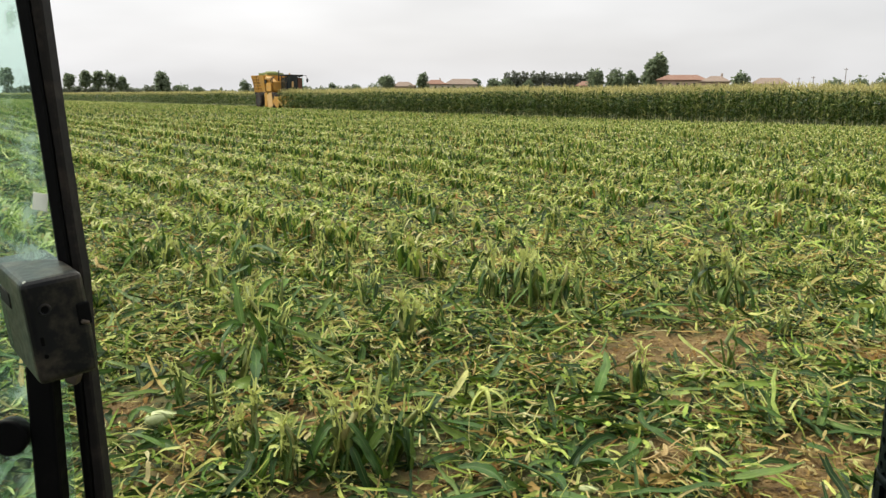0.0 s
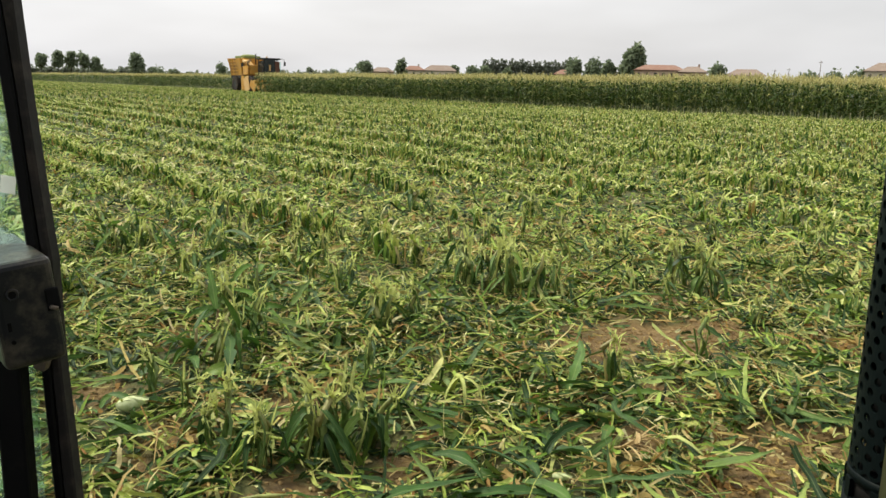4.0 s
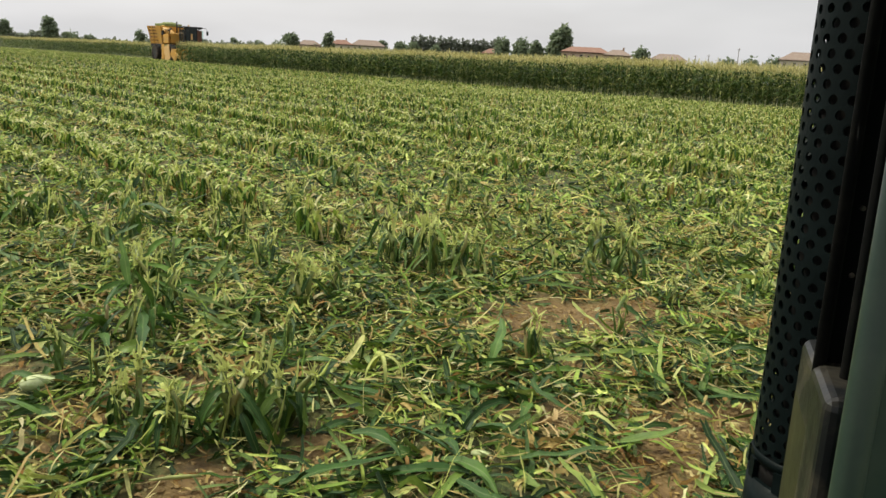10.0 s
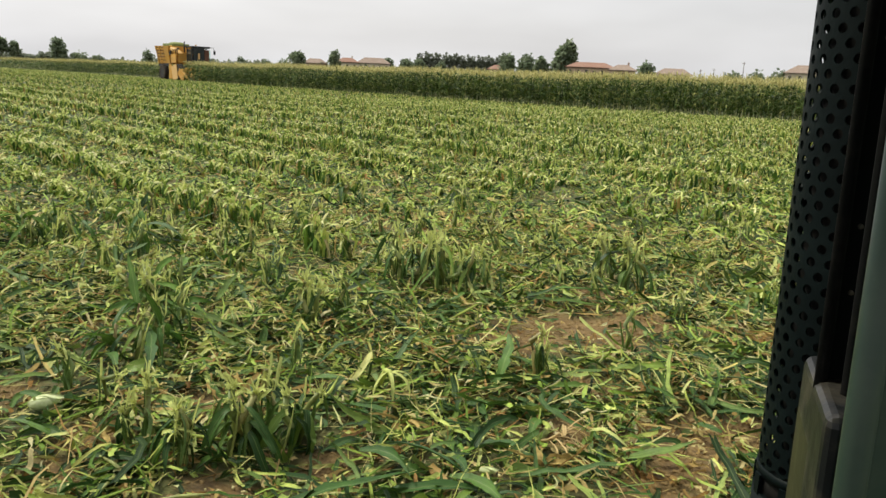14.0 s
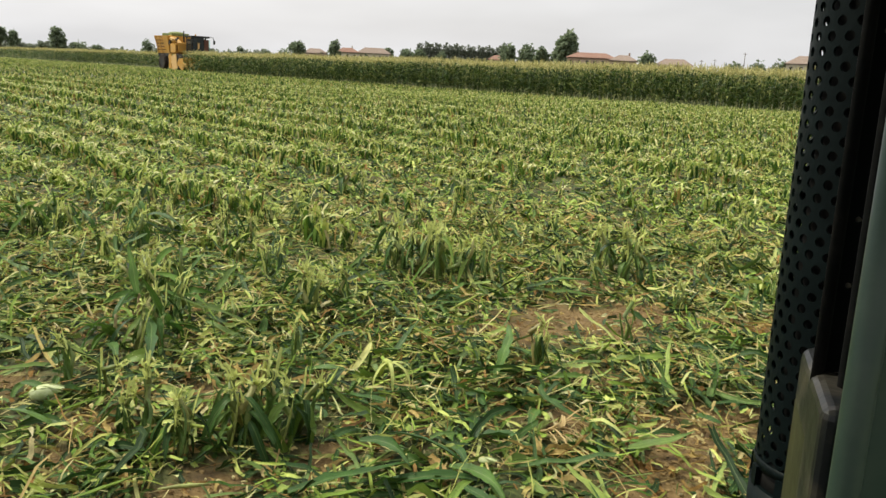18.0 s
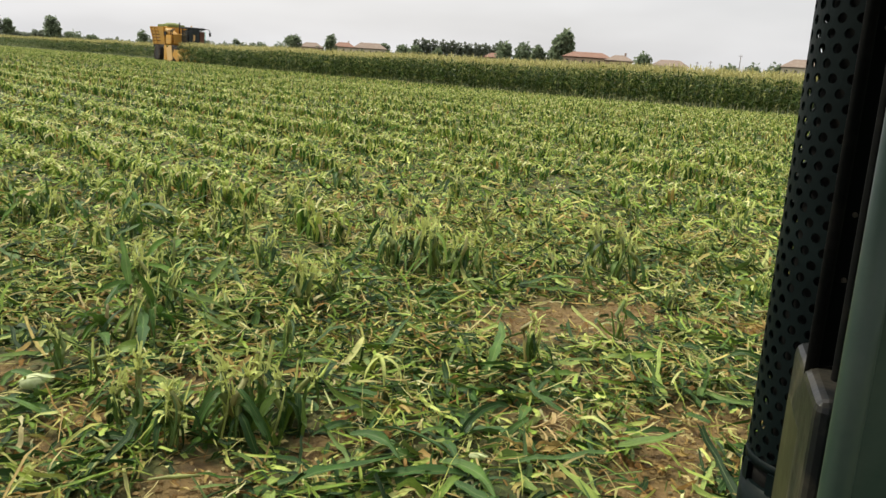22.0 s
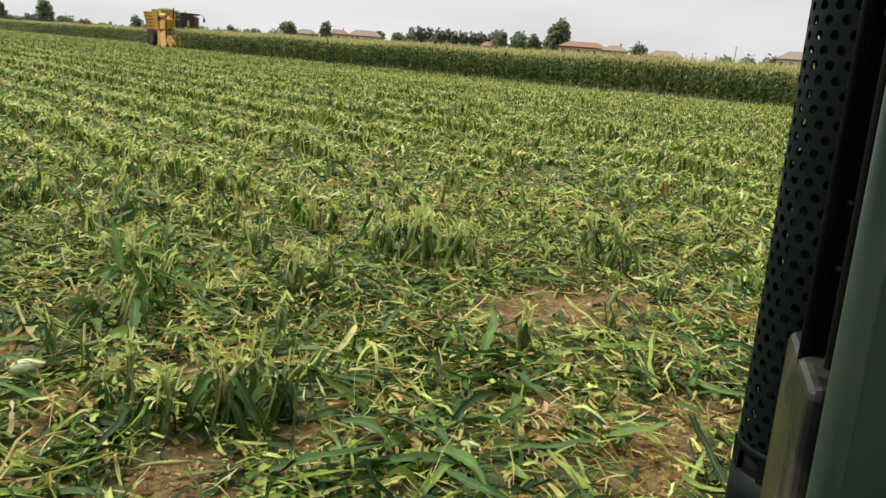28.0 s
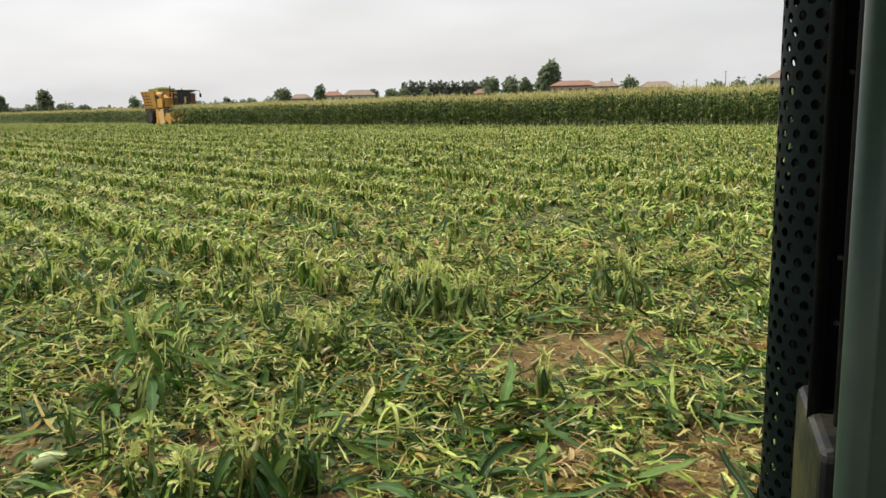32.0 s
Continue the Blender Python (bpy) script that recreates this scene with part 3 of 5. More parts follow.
litter_part("stalk_fibres", "stalk_fibres", "thin pale yellow-green stalk fibres strewn over leaves", [litter(15000, 1.5, 7.0, (0.05, 0.19), (0.0025, 0.007), 4, 1, 0.105, crumple=0.08, sway=0.25), litter(8000, 1.5, 7.0, (0.05, 0.16), (0.006, 0.015), 4, 2, 0.10, rag=0.4, profile="strip", crumple=0.10, twist=0.8, sway=0.35, jag=1.0)], M_FIBRE)
litter_part("leaf_litter", "leaf_litter", "chopped green and yellow corn leaf shreds lying on the soil", [litter(22000, 1.5, 7.0, (0.04, 0.16), (0.006, 0.022), 4, 2, 0.09, rag=0.35, profile="strip", crumple=0.14, twist=0.7, sway=0.5, jag=1.0)], M_LITTER)
litter_part("dry_straw", "dry_straw", "tan dry husk scraps and straw between the leaves", [litter(15000, 1.5, 8.0, (0.02, 0.10), (0.005, 0.024), 4, 1, 0.06, rag=0.6, profile="strip", crumple=0.35, twist=0.8, jag=0.8, spare=0.35), litter(6000, 1.5, 8.0, (0.05, 0.16), (0.002, 0.004), 4, 1, 0.06, crumple=0.2, spare=0.4)], M_DRY)
litter_part("stalk_fibres", "stalk_fibres_field", "pale yellow-green stalk strips between the stubble rows", [litter(34000, 6.8, 17.0, (0.05, 0.18), (0.006, 0.016), 2, 1, 0.075, rag=0.4, profile="strip", crumple=0.15, twist=0.6)], M_FIBRE)
mid = joined([litter(95000, 6.8, 17.0, (0.05, 0.17), (0.012, 0.036), 2, 1, 0.06, rag=0.4, profile="strip", crumple=0.22, twist=0.5)])
tagged(new("leaf_litter", quad_mesh("leaf_litter_field", *mid, M_LITTER, True)), "chopped green and yellow corn leaf shreds between stubble rows", "leaf litter", kind="stuff")
far = litter(110000, 15.5, 130.0, (0.10, 0.34), (0.025, 0.08), 1, 1, 0.07, 18, 90, 2.0)
tagged(new("leaf_litter", quad_mesh("leaf_litter_far", *far, M_LITTER, True)), "flattened corn leaves spread over the far stubble", "leaf litter", kind="stuff")


# ---------- stubble in rows ----------
def upright(x, y):
    """How much of the stubble still stands: crushed flat in the turning strip near the cab, upright further off and to the west."""
    d = np.hypot(x, y)
    flat = np.exp(-((y - 5.2 - 0.10 * (x + 5)) / 1.6) ** 2) * (x > -7.5)
    east = 1 / (1 + np.exp((d - 10.5) / 0.9)) / (1 + np.exp((np.abs(x) / np.maximum(y, 0.1) - 1.02) / 0.1))
    wheel = 0.35 * (np.abs(((y - 8.6) % 6.0) - 3.0) < 0.5)
    return np.clip(0.35 + 0.65 * np.clip((d - 4.0) / 4.0, 0, 1) - 0.5 * flat - 0.55 * east - wheel, 0.08, 1.0)


def stand(i, x):
    """How well row i stands along its length: every third row is left tall, the wheels pressed the others down."""
    wave = 0.5 + 0.5 * np.sin(0.9 * x + 2.1 * i) * np.sin(0.37 * x + 1.3 * i)
    return (1.0, 0.16, 0.36)[i % 3] * (0.7 + 0.4 * wave)


def stubble(name, label, r0, r1, spacing, sheaths, frays, blades, segs, wide=1.0):
    xs, ys, hs = [], [], []
    i = 0
    while FIRST + ROW * i < CUT_FACE - 0.3:
        row = FIRST + ROW * i
        lo = max(-math.sqrt(max(r1 ** 2 - row ** 2, 0.0)), -row * math.tan(radians(88.3)) - 2)
        hi = min(0.4 - row * math.tan(radians(17.0)), 0.0)
        if row > FACE - 0.3:
            hi = HARV_REAR + 3
        if lo < hi:
            n = int((hi - lo) / spacing)
            x = lo + (np.arange(n) + RNG.random(n) * 0.8) * spacing
            y = row + RNG.normal(0, 0.03, n) + 0.03 * np.sin(0.7 * x + row)
            d = np.hypot(x, y)
            q = stand(i, x) if row < 24 else 0.55 + 0.45 * stand(i, x)
            tuft = np.sin(1.05 * x + 2.3 * np.sin(0.62 * y) + 0.4) * np.sin(1.5 * y + 1.9 * np.sin(0.8 * x)) + 0.4 * np.sin(2.7 * x + 1.1 * y)
            lean_ = 1 / (1 + np.exp((np.abs(x) / np.maximum(y, 0.1) - 1.5) / 0.25)) * np.exp(-(d / 30.0) ** 2)      # stronger where the tractor has turned
            q = q * np.clip(1.0 - 0.2 * lean_ + (0.08 + 0.62 * lean_) * tuft, 0.12, 1.5)
            k = (d >= r0) & (d < r1) & (RNG.random(n) < np.clip(1.15 * upright(x, y) * (0.35 + 0.65 * q), 0, 1))
            xs.append(x[k])
            ys.append(y[k])
            hs.append((0.07 + 0.20 * q * RNG.uniform(0.7, 1.15, n))[k])
        i += 1
    x, y, h = np.concatenate(xs), np.concatenate(ys), np.concatenate(hs)
    n = len(x)
    base = np.stack([x, y, ground_z(x, y) - 0.01], -1)
    up = np.array([0, 0, 1.0])
    green, pale, dry = [], [], []

    def off(s):
        return np.stack([RNG.normal(0, s, n), RNG.normal(0, s * 0.8, n), np.zeros(n)], -1)
    for k in range(sheaths):       # torn sheaths standing from the root
        green.append(ribbons(base + off(0.022), uni(0, 6.28, n), RNG.normal(1.42, 0.2, n), RNG.normal(0.1, 0.4, n), h * uni(0.6, 1.08, n), uni(0.016, 0.04, n) * wide, segs, 1, "even", RNG.normal(0, 0.5, n), 0.4, None, 1.0, 0.4))
    for k in range(blades):        # blades hanging from the top
        green.append(ribbons(base + off(0.02) + up * (h * uni(0.5, 0.95, n))[:, None], uni(0, 6.28, n), uni(0.4, 1.3, n), uni(2.0, 2.8, n), uni(0.10, 0.24, n), uni(0.016, 0.04, n) * wide, segs, 1, "blade", RNG.normal(0, 0.5, n), 0.3, None, 0.3, 0.3))
    for k in range(frays):         # split fibres folding over at the cut
        pale.append(ribbons(base + off(0.025) + up * (h * uni(0.72, 1.0, n))[:, None], uni(0, 6.28, n), uni(0.5, 1.5, n), uni(0.3, 2.6, n), uni(0.06, 0.15, n), uni(0.012, 0.034, n) * wide, segs, 1, "shred", RNG.normal(0, 0.4, n), 0.3, None, 0.6, 0.4))
    for k in range(2 if sheaths > 3 else 1):       # withered lowest sheaths
        dry.append(ribbons(base + off(0.03), uni(0, 6.28, n), RNG.normal(1.3, 0.3, n), RNG.normal(0.4, 0.6, n), h * uni(0.35, 0.8, n), uni(0.012, 0.03, n) * wide, segs, 1, "even", RNG.normal(0, 0.5, n), 0.4, None, 1.0, 0.4))
    ob = tagged(new("stubble_rows", quad_mesh(name, *joined(green), M_STUB, True)), label, "corn stubble", kind="stuff")
    tops = part("frayed_tops", quad_mesh(name + "_tops", *joined(pale), M_FRAY, True), M_FRAY, ob, "pale yellow-green frayed tops")
    tops["kind"] = "stuff"
    feet = part("withered_sheaths", quad_mesh(name + "_feet", *joined(dry), M_DRY, True), M_DRY, ob, "rust-brown withered lower sheaths")
    feet["kind"] = "stuff"


stubble("stubble_rows", "rows of broken green corn stubble with pale ragged tops", 5.0, 20.0, 0.14, 7, 10, 5, 3)
stubble("stubble_rows_mid", "rows of cut corn stubble running to the standing crop", 20.0, 48.0, 0.15, 5, 5, 2, 2, 1.3)
stubble("stubble_rows_far", "far rows of cut corn stubble, yellow-green", 48.0, 400.0, 0.32, 3, 3, 0, 1, 2.0)


# the same stubble goes on beside and behind the tractor
def around(n, r0, r1):
    x, y = wedge(n, r0, r1, 93.0, 376.0)
    keep = (y < FACE) & (np.hypot(x + 0.1, y + 0.6) > 1.75)
    x, y = x[keep], y[keep]
    return x, y, len(x)


rings = (around(20000, 1.5, 8.0), around(14000, 8.0, 30.0))
ax, ay = np.concatenate([q[0] for q in rings]), np.concatenate([q[1] for q in rings])
an = len(ax)
litter_part("leaf_litter", "leaf_litter_round", "chopped corn leaves on the field round the tractor", [ribbons(np.stack([ax, ay, ground_z(ax, ay) + uni(0.005, 0.05, an)], -1), uni(0, 6.28, an), RNG.normal(0.05, 0.2, an), RNG.normal(0.25, 0.45, an), uni(0.05, 0.2, an), uni(0.01, 0.035, an), 2, 1, "torn", RNG.normal(0, 0.4, an), 0.3, None, 1.0, 0.5)], M_TORN)
sx_, sy_, sn_ = around(22000, 2.0, 30.0)
sy_ = FIRST + ROW * np.round((sy_ - FIRST) / ROW) + RNG.normal(0, 0.04, sn_)
sb = np.stack([sx_, sy_, ground_z(sx_, sy_) - 0.01], -1)
litter_part("stubble_rows", "stubble_rows_round", "rows of cut corn stubble round the tractor", [ribbons(sb + RNG.normal(0, 0.02, (sn_, 3)) * np.array([1, 1, 0]), uni(0, 6.28, sn_), RNG.normal(1.4, 0.25, sn_), RNG.normal(0.3, 0.5, sn_), uni(0.08, 0.22, sn_), uni(0.012, 0.03, sn_), 2, 1, "torn") for _ in range(2)], M_STUB)


# ---------- standing corn ----------
def corn(x0, x1, y0, rows_deep, spacing, leaves, segs, tassel=4):
    xs, ys = [], []
    for r in range(rows_deep):
        n = int((x1 - x0) / spacing)
        xs.append(x0 + (np.arange(n) + RNG.random(n) * 0.8) * spacing)
        ys.append(np.full(n, y0 + 0.1 + ROW * r) + RNG.normal(0, 0.05, n))
    x, y = np.concatenate(xs), np.concatenate(ys)
    n = len(x)
    H = RNG.normal(1.93, 0.09, n) + 0.05 * np.sin(0.3 * x + y)
    base = np.stack([x, y, np.zeros(n)], -1)
    lean = RNG.normal(1.5708, 0.035, n)
    yaw = uni(0, 6.28, n)
    green = [ribbons(base, yaw, lean, np.zeros(n), H, uni(0.022, 0.03, n), 1, 2, "even", None, 0.7)]
    for k in range(leaves):
        f = 0.14 + 0.80 * (k + 0.5) / leaves
        b = base.copy()
        b[:, 2] = H * (f + RNG.normal(0, 0.02, n))
        size = 1.0 - 0.45 * abs(f - 0.55)
        green.append(ribbons(b, yaw + 3.14 * (k % 2) + RNG.normal(0, 0.5, n), RNG.normal(0.95, 0.15, n), RNG.normal(1.9, 0.35, n), uni(0.5, 0.8, n) * size, uni(0.055, 0.09, n), segs, 1, "blade", RNG.normal(0, 0.35, n)))
    gold = [ribbons(base + np.stack([np.zeros(n), np.zeros(n), H * uni(0.76, 0.97, n)], -1), uni(0, 6.28, n), RNG.normal(1.15, 0.15, n), RNG.normal(1.6, 0.3, n), uni(0.3, 0.5, n), uni(0.025, 0.045, n), 2, 1, "blade") for _ in range(2)]
    top = base.copy()
    top[:, 2] = H - 0.03
    gold.append(ribbons(top, uni(0, 6.28, n), RNG.normal(1.5, 0.08, n), np.zeros(n), uni(0.34, 0.50, n), uni(0.02, 0.03, n), 1, 1, "even"))
    for k in range(tassel):
        b = top.copy()
        b[:, 2] += uni(0.0, 0.2, n)
        gold.append(ribbons(b, uni(0, 6.28, n), uni(0.7, 1.35, n), uni(0.2, 1.1, n), uni(0.24, 0.38, n), uni(0.022, 0.042, n), 2, 1, "even"))
    return joined(green), joined(gold)


def corn_block(name, label, *args):
    g, t = corn(*args)
    ob = new(name, quad_mesh(name, *g, M_CORN))
    tagged(ob, label, "corn crop", kind="stuff")
    part("tassels", quad_mesh("tassels", *t, M_TASSEL), M_TASSEL, ob, "straw-coloured tassels")


corn_block("standing_corn", "dense standing green corn crop with pale tassels", -70.0, -8.0, FACE, 5, 0.16, 10, 7)
corn_block("standing_corn", "dense standing green corn crop beside the yellow harvester", HARV_FRONT + 0.6, -70.0, FACE, 4, 0.17, 9, 6)
corn_block("standing_corn", "band of uncut corn behind the harvested swath", -170.0, HARV_FRONT, CUT_FACE, 3, 0.2, 8, 6)
corn_block("standing_corn", "far band of uncut corn, hazy green", -620.0, -170.0, CUT_FACE, 3, 0.30, 8, 2)
corn_block("standing_corn", "standing corn crop going on past the tractor", -8.0, 60.0, FACE, 4, 0.3, 6, 3)
corn_block("standing_corn", "tops of the corn crop deeper in the field", -95.0, 60.0, FACE + 5 * ROW, 7, 0.26, 3, 5)

# ---------- trees, hedges ----------
def crown_mesh(name, blobs, count, size, material):
    """Leaf clumps scattered through the shells of several lobes."""
    w = np.array([b[3] * b[4] * b[5] for b in blobs]) ** (2 / 3)
    which = RNG.choice(len(blobs), count, p=w / w.sum())
    B = np.array(blobs)[which]
    d = RNG.normal(0, 1, (count, 3))
    d /= np.linalg.norm(d, axis=1)[:, None]
    rad = np.clip(RNG.normal(0.8, 0.2, count), 0.2, 1.05)
    c = B[:, :3] + d * rad[:, None] * B[:, 3:6]
    v, f = ribbons(c, uni(0, 6.28, count), RNG.normal(0, 0.7, count), RNG.normal(0.5, 0.6, count), uni(0.7, 1.4, count) * size, uni(0.5, 1.0, count) * size, 2, 1, "shred", RNG.normal(0, 0.8, count))
    return quad_mesh(name, v, f, material)


def tree(x, y, height, width, label, lobes=7, trunk=0.3, count=800, category="tree"):
    t = empty("tree", pose(x, y, 0))
    tagged(t, label, category, kind="")
    h0 = height * trunk
    bm = tube_bm([(0, 0, -0.2), (0.05 * width * 0.2, 0, h0 * 0.5), (0, 0.1, h0), (0.1, 0, height * 0.75)], [0.035 * height * 0.6, 0.028 * height * 0.6, 0.022 * height * 0.6, 0.04], 8)
    for k in range(4):
        a = k * 1.6 + 0.4
        bm = merge_bm(bm, tube_bm([(0, 0, h0 * (0.8 + 0.1 * k)), (0.2 * width * math.cos(a), 0.2 * width * math.sin(a), h0 + (height - h0) * 0.35), (0.36 * width * math.cos(a), 0.36 * width * math.sin(a), h0 + (height - h0) * 0.6)], [0.016 * height * 0.6, 0.011 * height * 0.6, 0.03], 6))
    part("trunk", bm, M_BARK, t)
    ch = height - h0
    blobs = [(0, 0, h0 + ch * 0.52, width * 0.40, width * 0.40, ch * 0.44)]
    for k in range(lobes):
        a, r, q = k * 2.4 + RNG.random(), width * RNG.uniform(0.12, 0.34), RNG.uniform(0.18, 0.85)
        s = RNG.uniform(0.18, 0.27)
        blobs.append((r * math.cos(a) * (1.15 - 0.5 * q), r * math.sin(a) * (1.15 - 0.5 * q), h0 + ch * q, width * s, width * s, ch * s * 0.8))
    part("crown", crown_mesh("crown", blobs, int(count * 1.2), 0.08 * (width + height * 0.5), M_TREE_HAZED), M_TREE_HAZED, t)
    return t


for x, y, h, w in ((-615, 77, 18.7, 10), (-609, 114, 16.2, 8.5), (-606, 124, 18.4, 8.5), (-605, 132, 18.0, 8.5), (-604, 140, 17.6, 9), (-602, 147, 15.3, 8)):
    tagged(tree(x, y, h, w, "tall dark roadside tree with a clear trunk and round crown", 7, 0.36), group="trees beyond the field")
tree(-538, 156, 17.4, 10.5, "broad dark conical tree standing alone beyond the corn", 9, 0.08, 1100)
for x, y, h, w in ((-535, 167, 9.8, 12), (-536, 178, 8.6, 9), (-465, 182, 12.1, 7), (-436, 200, 10.5, 3.4), (-409, 210, 10.0, 5.5), (-380, 209, 9.0, 7), (-371, 214, 9.7, 7)):
    tagged(tree(x, y, h, w, "low rounded bushy tree on the hazy horizon", 5, 0.12, 500), group="bushy trees")
for x, y, h, w in ((-343, 205, 12.4, 8.5), (-334, 220, 13.2, 6.5), (-345, 259, 12.2, 8), (-338, 266, 12.8, 8), (-331, 268, 12.4, 8), (-325, 278, 11.5, 7)):
    tagged(tree(x, y, h, w, "green rounded tree among the farmhouses", 6, 0.15, 700), group="garden trees")
for x, y, h, w in ((-253, 254, 14.4, 8), (-249, 262, 15.8, 9), (-241, 262, 13.8, 8), (-237, 268, 14.2, 8)):
    tagged(tree(x, y, h, w, "dark green tree beside the farm", 7, 0.12, 900), group="farm trees")
tree(-222.6, 257.2, 18.8, 11, "tall dense tree towering over the red-roofed farmhouse", 10, 0.12, 1500)
tree(-192, 268, 12.6, 8.5, "round green tree behind the corn", 6, 0.15, 800)
for x, y, h, w in ((-158, 289, 11.0, 7), (-152, 293, 11.4, 8), (-147, 297, 11.2, 7), (-166, 285, 9.8, 9), (-128, 303, 11, 7), (-117, 300, 11, 8)):
    tagged(tree(x, y, h, w, "low green orchard tree behind the corn", 5, 0.12, 500), group="orchard trees")


def poplar(x, y, h, w):
    t = empty("poplar", pose(x, y, 0))
    tagged(t, "slender poplar, grey-green with haze, in a dense windbreak row", "tree", "poplar windbreak")
    part("trunk", tube_bm([(0, 0, -0.2), (0, 0, 4), (0, 0, h * 0.8)], [0.28, 0.2, 0.05], 7), M_BARK, t)
    part("crown", crown_mesh("crown", [(0, 0, h * 0.32, w * 0.6, w * 0.6, h * 0.30), (0.1, 0, h * 0.58, w * 0.6, w * 0.6, h * 0.28), (0, 0.1, h * 0.8, w * 0.4, w * 0.4, h * 0.2)], 420, 1.0, M_POPLAR_HAZED), M_POPLAR_HAZED, t)
    return t


pop = [poplar(-343, 278, 16.2, 2.6), poplar(-341.6, 279.4, 15.6, 2.4), poplar(-340, 280.6, 16.6, 2.5)]
for k in range(3, 27):
    s = RNG.uniform(0.97, 1.02)
    c = copy_thing(pop[k % 3], pose(-343 + 1.32 * k + RNG.normal(0, 0.2), 278 + 1.30 * k, 0, 0, 0, RNG.uniform(0, 360)))
    c.scale = (1.0, 1.0, s * (1.0 if k < 13 else 0.97))


def hedge(name, label, x0, y0, x1, y1, h, count, size, material):
    n = count
    u = RNG.random(n)
    hh = h * (0.75 + 0.25 * np.sin(u * 40 + 3 * np.sin(u * 17)) * 0.6 + RNG.normal(0, 0.05, n))
    c = np.stack([x0 + (x1 - x0) * u, y0 + (y1 - y0) * u + RNG.normal(0, 2, n), hh * RNG.random(n) ** 0.5], -1)
    v, f = ribbons(c, uni(0, 6.28, n), RNG.normal(0, 0.7, n), RNG.normal(0.5, 0.5, n), uni(0.7, 1.4, n) * size, uni(0.6, 1.1, n) * size, 2, 1, "shred", RNG.normal(0, 0.8, n))
    tagged(new(name, quad_mesh(name, v, f, material)), label, "hedge", kind="stuff")


hedge("distant_hedge", "low hazy hedgerow along the far field edge", -470, 190, -360, 212, 8.4, 2600, 1.6, M_POPLAR_HAZED)
hedge("distant_hedge", "hazy line of far woods", -980, 120, -860, 300, 12.5, 2600, 3.2, M_POPLAR_HAZED)
hedge("distant_hedge", "hazy line of far woods at the horizon", -860, 300, -560, 560, 10.0, 2600, 3.4, M_POPLAR_HAZED)
hedge("distant_hedge", "low shrubs between the farm buildings", -360, 214, -300, 305, 8.6, 1600, 1.5, M_TREE_HAZED)
hedge("distant_hedge", "low garden shrubs behind the corn", -262, 262, -130, 318, 8.6, 2200, 1.4, M_TREE_HAZED)


# ---------- houses ----------
def house(x, y, w, d, eave, ridge, wall, roof, label, hip=True, chimney=True, nwin=4):
    t = empty("house", pose(x, y, 0, 0, 0, math.degrees(math.atan2(-x, y))))
    tagged(t, label, "house")
    part("wall", box_bm(w, d, eave, (0, 0, eave / 2), 0.05), wall, t)
    bm = bmesh.new()
    o, th = 0.6, 0.25
    inset = d / 2 if hip else 0.0
    for dz in (0, -th):
        e = [bm.verts.new((sx * (w / 2 + o), sy * (d / 2 + o), eave + 0.28 + dz)) for sx, sy in ((-1, -1), (1, -1), (1, 1), (-1, 1))]
        a, b = bm.verts.new((-(w / 2 + o - inset * 0.9), 0, ridge + dz)), bm.verts.new((w / 2 + o - inset * 0.9, 0, ridge + dz))
        for f in ((e[0], e[1], b, a), (e[2], e[3], a, b), (e[1], e[2], b), (e[3], e[0], a)):
            bm.faces.new(f)
    roof_ob = part("roof", bm, roof, t, "weathered clay tile roof")
    if chimney:
        c = part("chimney", box_bm(0.7, 0.7, 1.6, (w * 0.22, 0.6, ridge + 0.1), 0.05), wall, roof_ob)
    for k in range(nwin):
        u = -w / 2 + w * (k + 0.5) / nwin
        for zc in (eave - 1.5, eave - 4.4):
            if zc > 0.9:
                win = part("window", box_bm(1.0, 0.12, 1.4, (u, -d / 2 - 0.02, zc), 0.02), M_WINDOW, t)
                part("sill", box_bm(1.2, 0.22, 0.1, (u, -d / 2 - 0.09, zc - 0.75), 0.01), M_WALL2, win)
    return t


house(-203, 248, 17.5, 9, 8.8, 11.0, M_WALL, M_ROOF, "long pink farmhouse with a red tiled roof", True, False, 6)
house(-192, 253, 9.5, 8, 8.2, 10.5, M_WALL, M_ROOF2, "pink annexe with a weathered hip roof", True, True, 3)
house(-184, 274, 13, 8, 7.6, 10.2, M_WALL2, M_ROOF2, "low barn with a greyish weathered roof", True, False, 3)
house(-356, 223, 11, 8, 7.4, 9.9, M_WALL, M_ROOF2, "pinkish farmhouse with a brown tiled roof", True, False, 3)
house(-347, 236, 10.5, 8, 8.6, 11.0, M_WALL2, M_ROOF, "pale house with a red tiled roof", True, True, 3)
house(-340, 247, 16, 9, 8.6, 11.6, M_WALL2, M_ROOF2, "wide pale house with a hipped brown roof", True, False, 5)
house(-144, 297, 13.5, 10, 9.8, 13.0, M_WALL2, M_ROOF2, "pale house with a hipped tiled roof", True, False, 4)
house(-268, 262, 7, 7, 7.6, 9.8, M_WALL, M_ROOF, "small red-roofed outbuilding between trees", True, False, 2)


def pole(x, y, h, label):
    t = empty("utility_pole", pose(x, y, 0))
    tagged(t, label, "utility pole", "utility poles")
    part("shaft", cyl_bm(0.17, 0.11, h, (0, 0, h / 2), 10), M_POLE, t)
    part("crossarm", box_bm(1.3, 0.12, 0.12, (0, -0.12, h - 0.5), 0.01), M_POLE, t)
    for k in (-0.5, 0.5):
        part("insulator", cyl_bm(0.05, 0.04, 0.22, (k, -0.12, h - 0.33), 8), M_WALL2, t)


pole(-148, 261, 12.4, "grey wooden utility pole behind the corn")
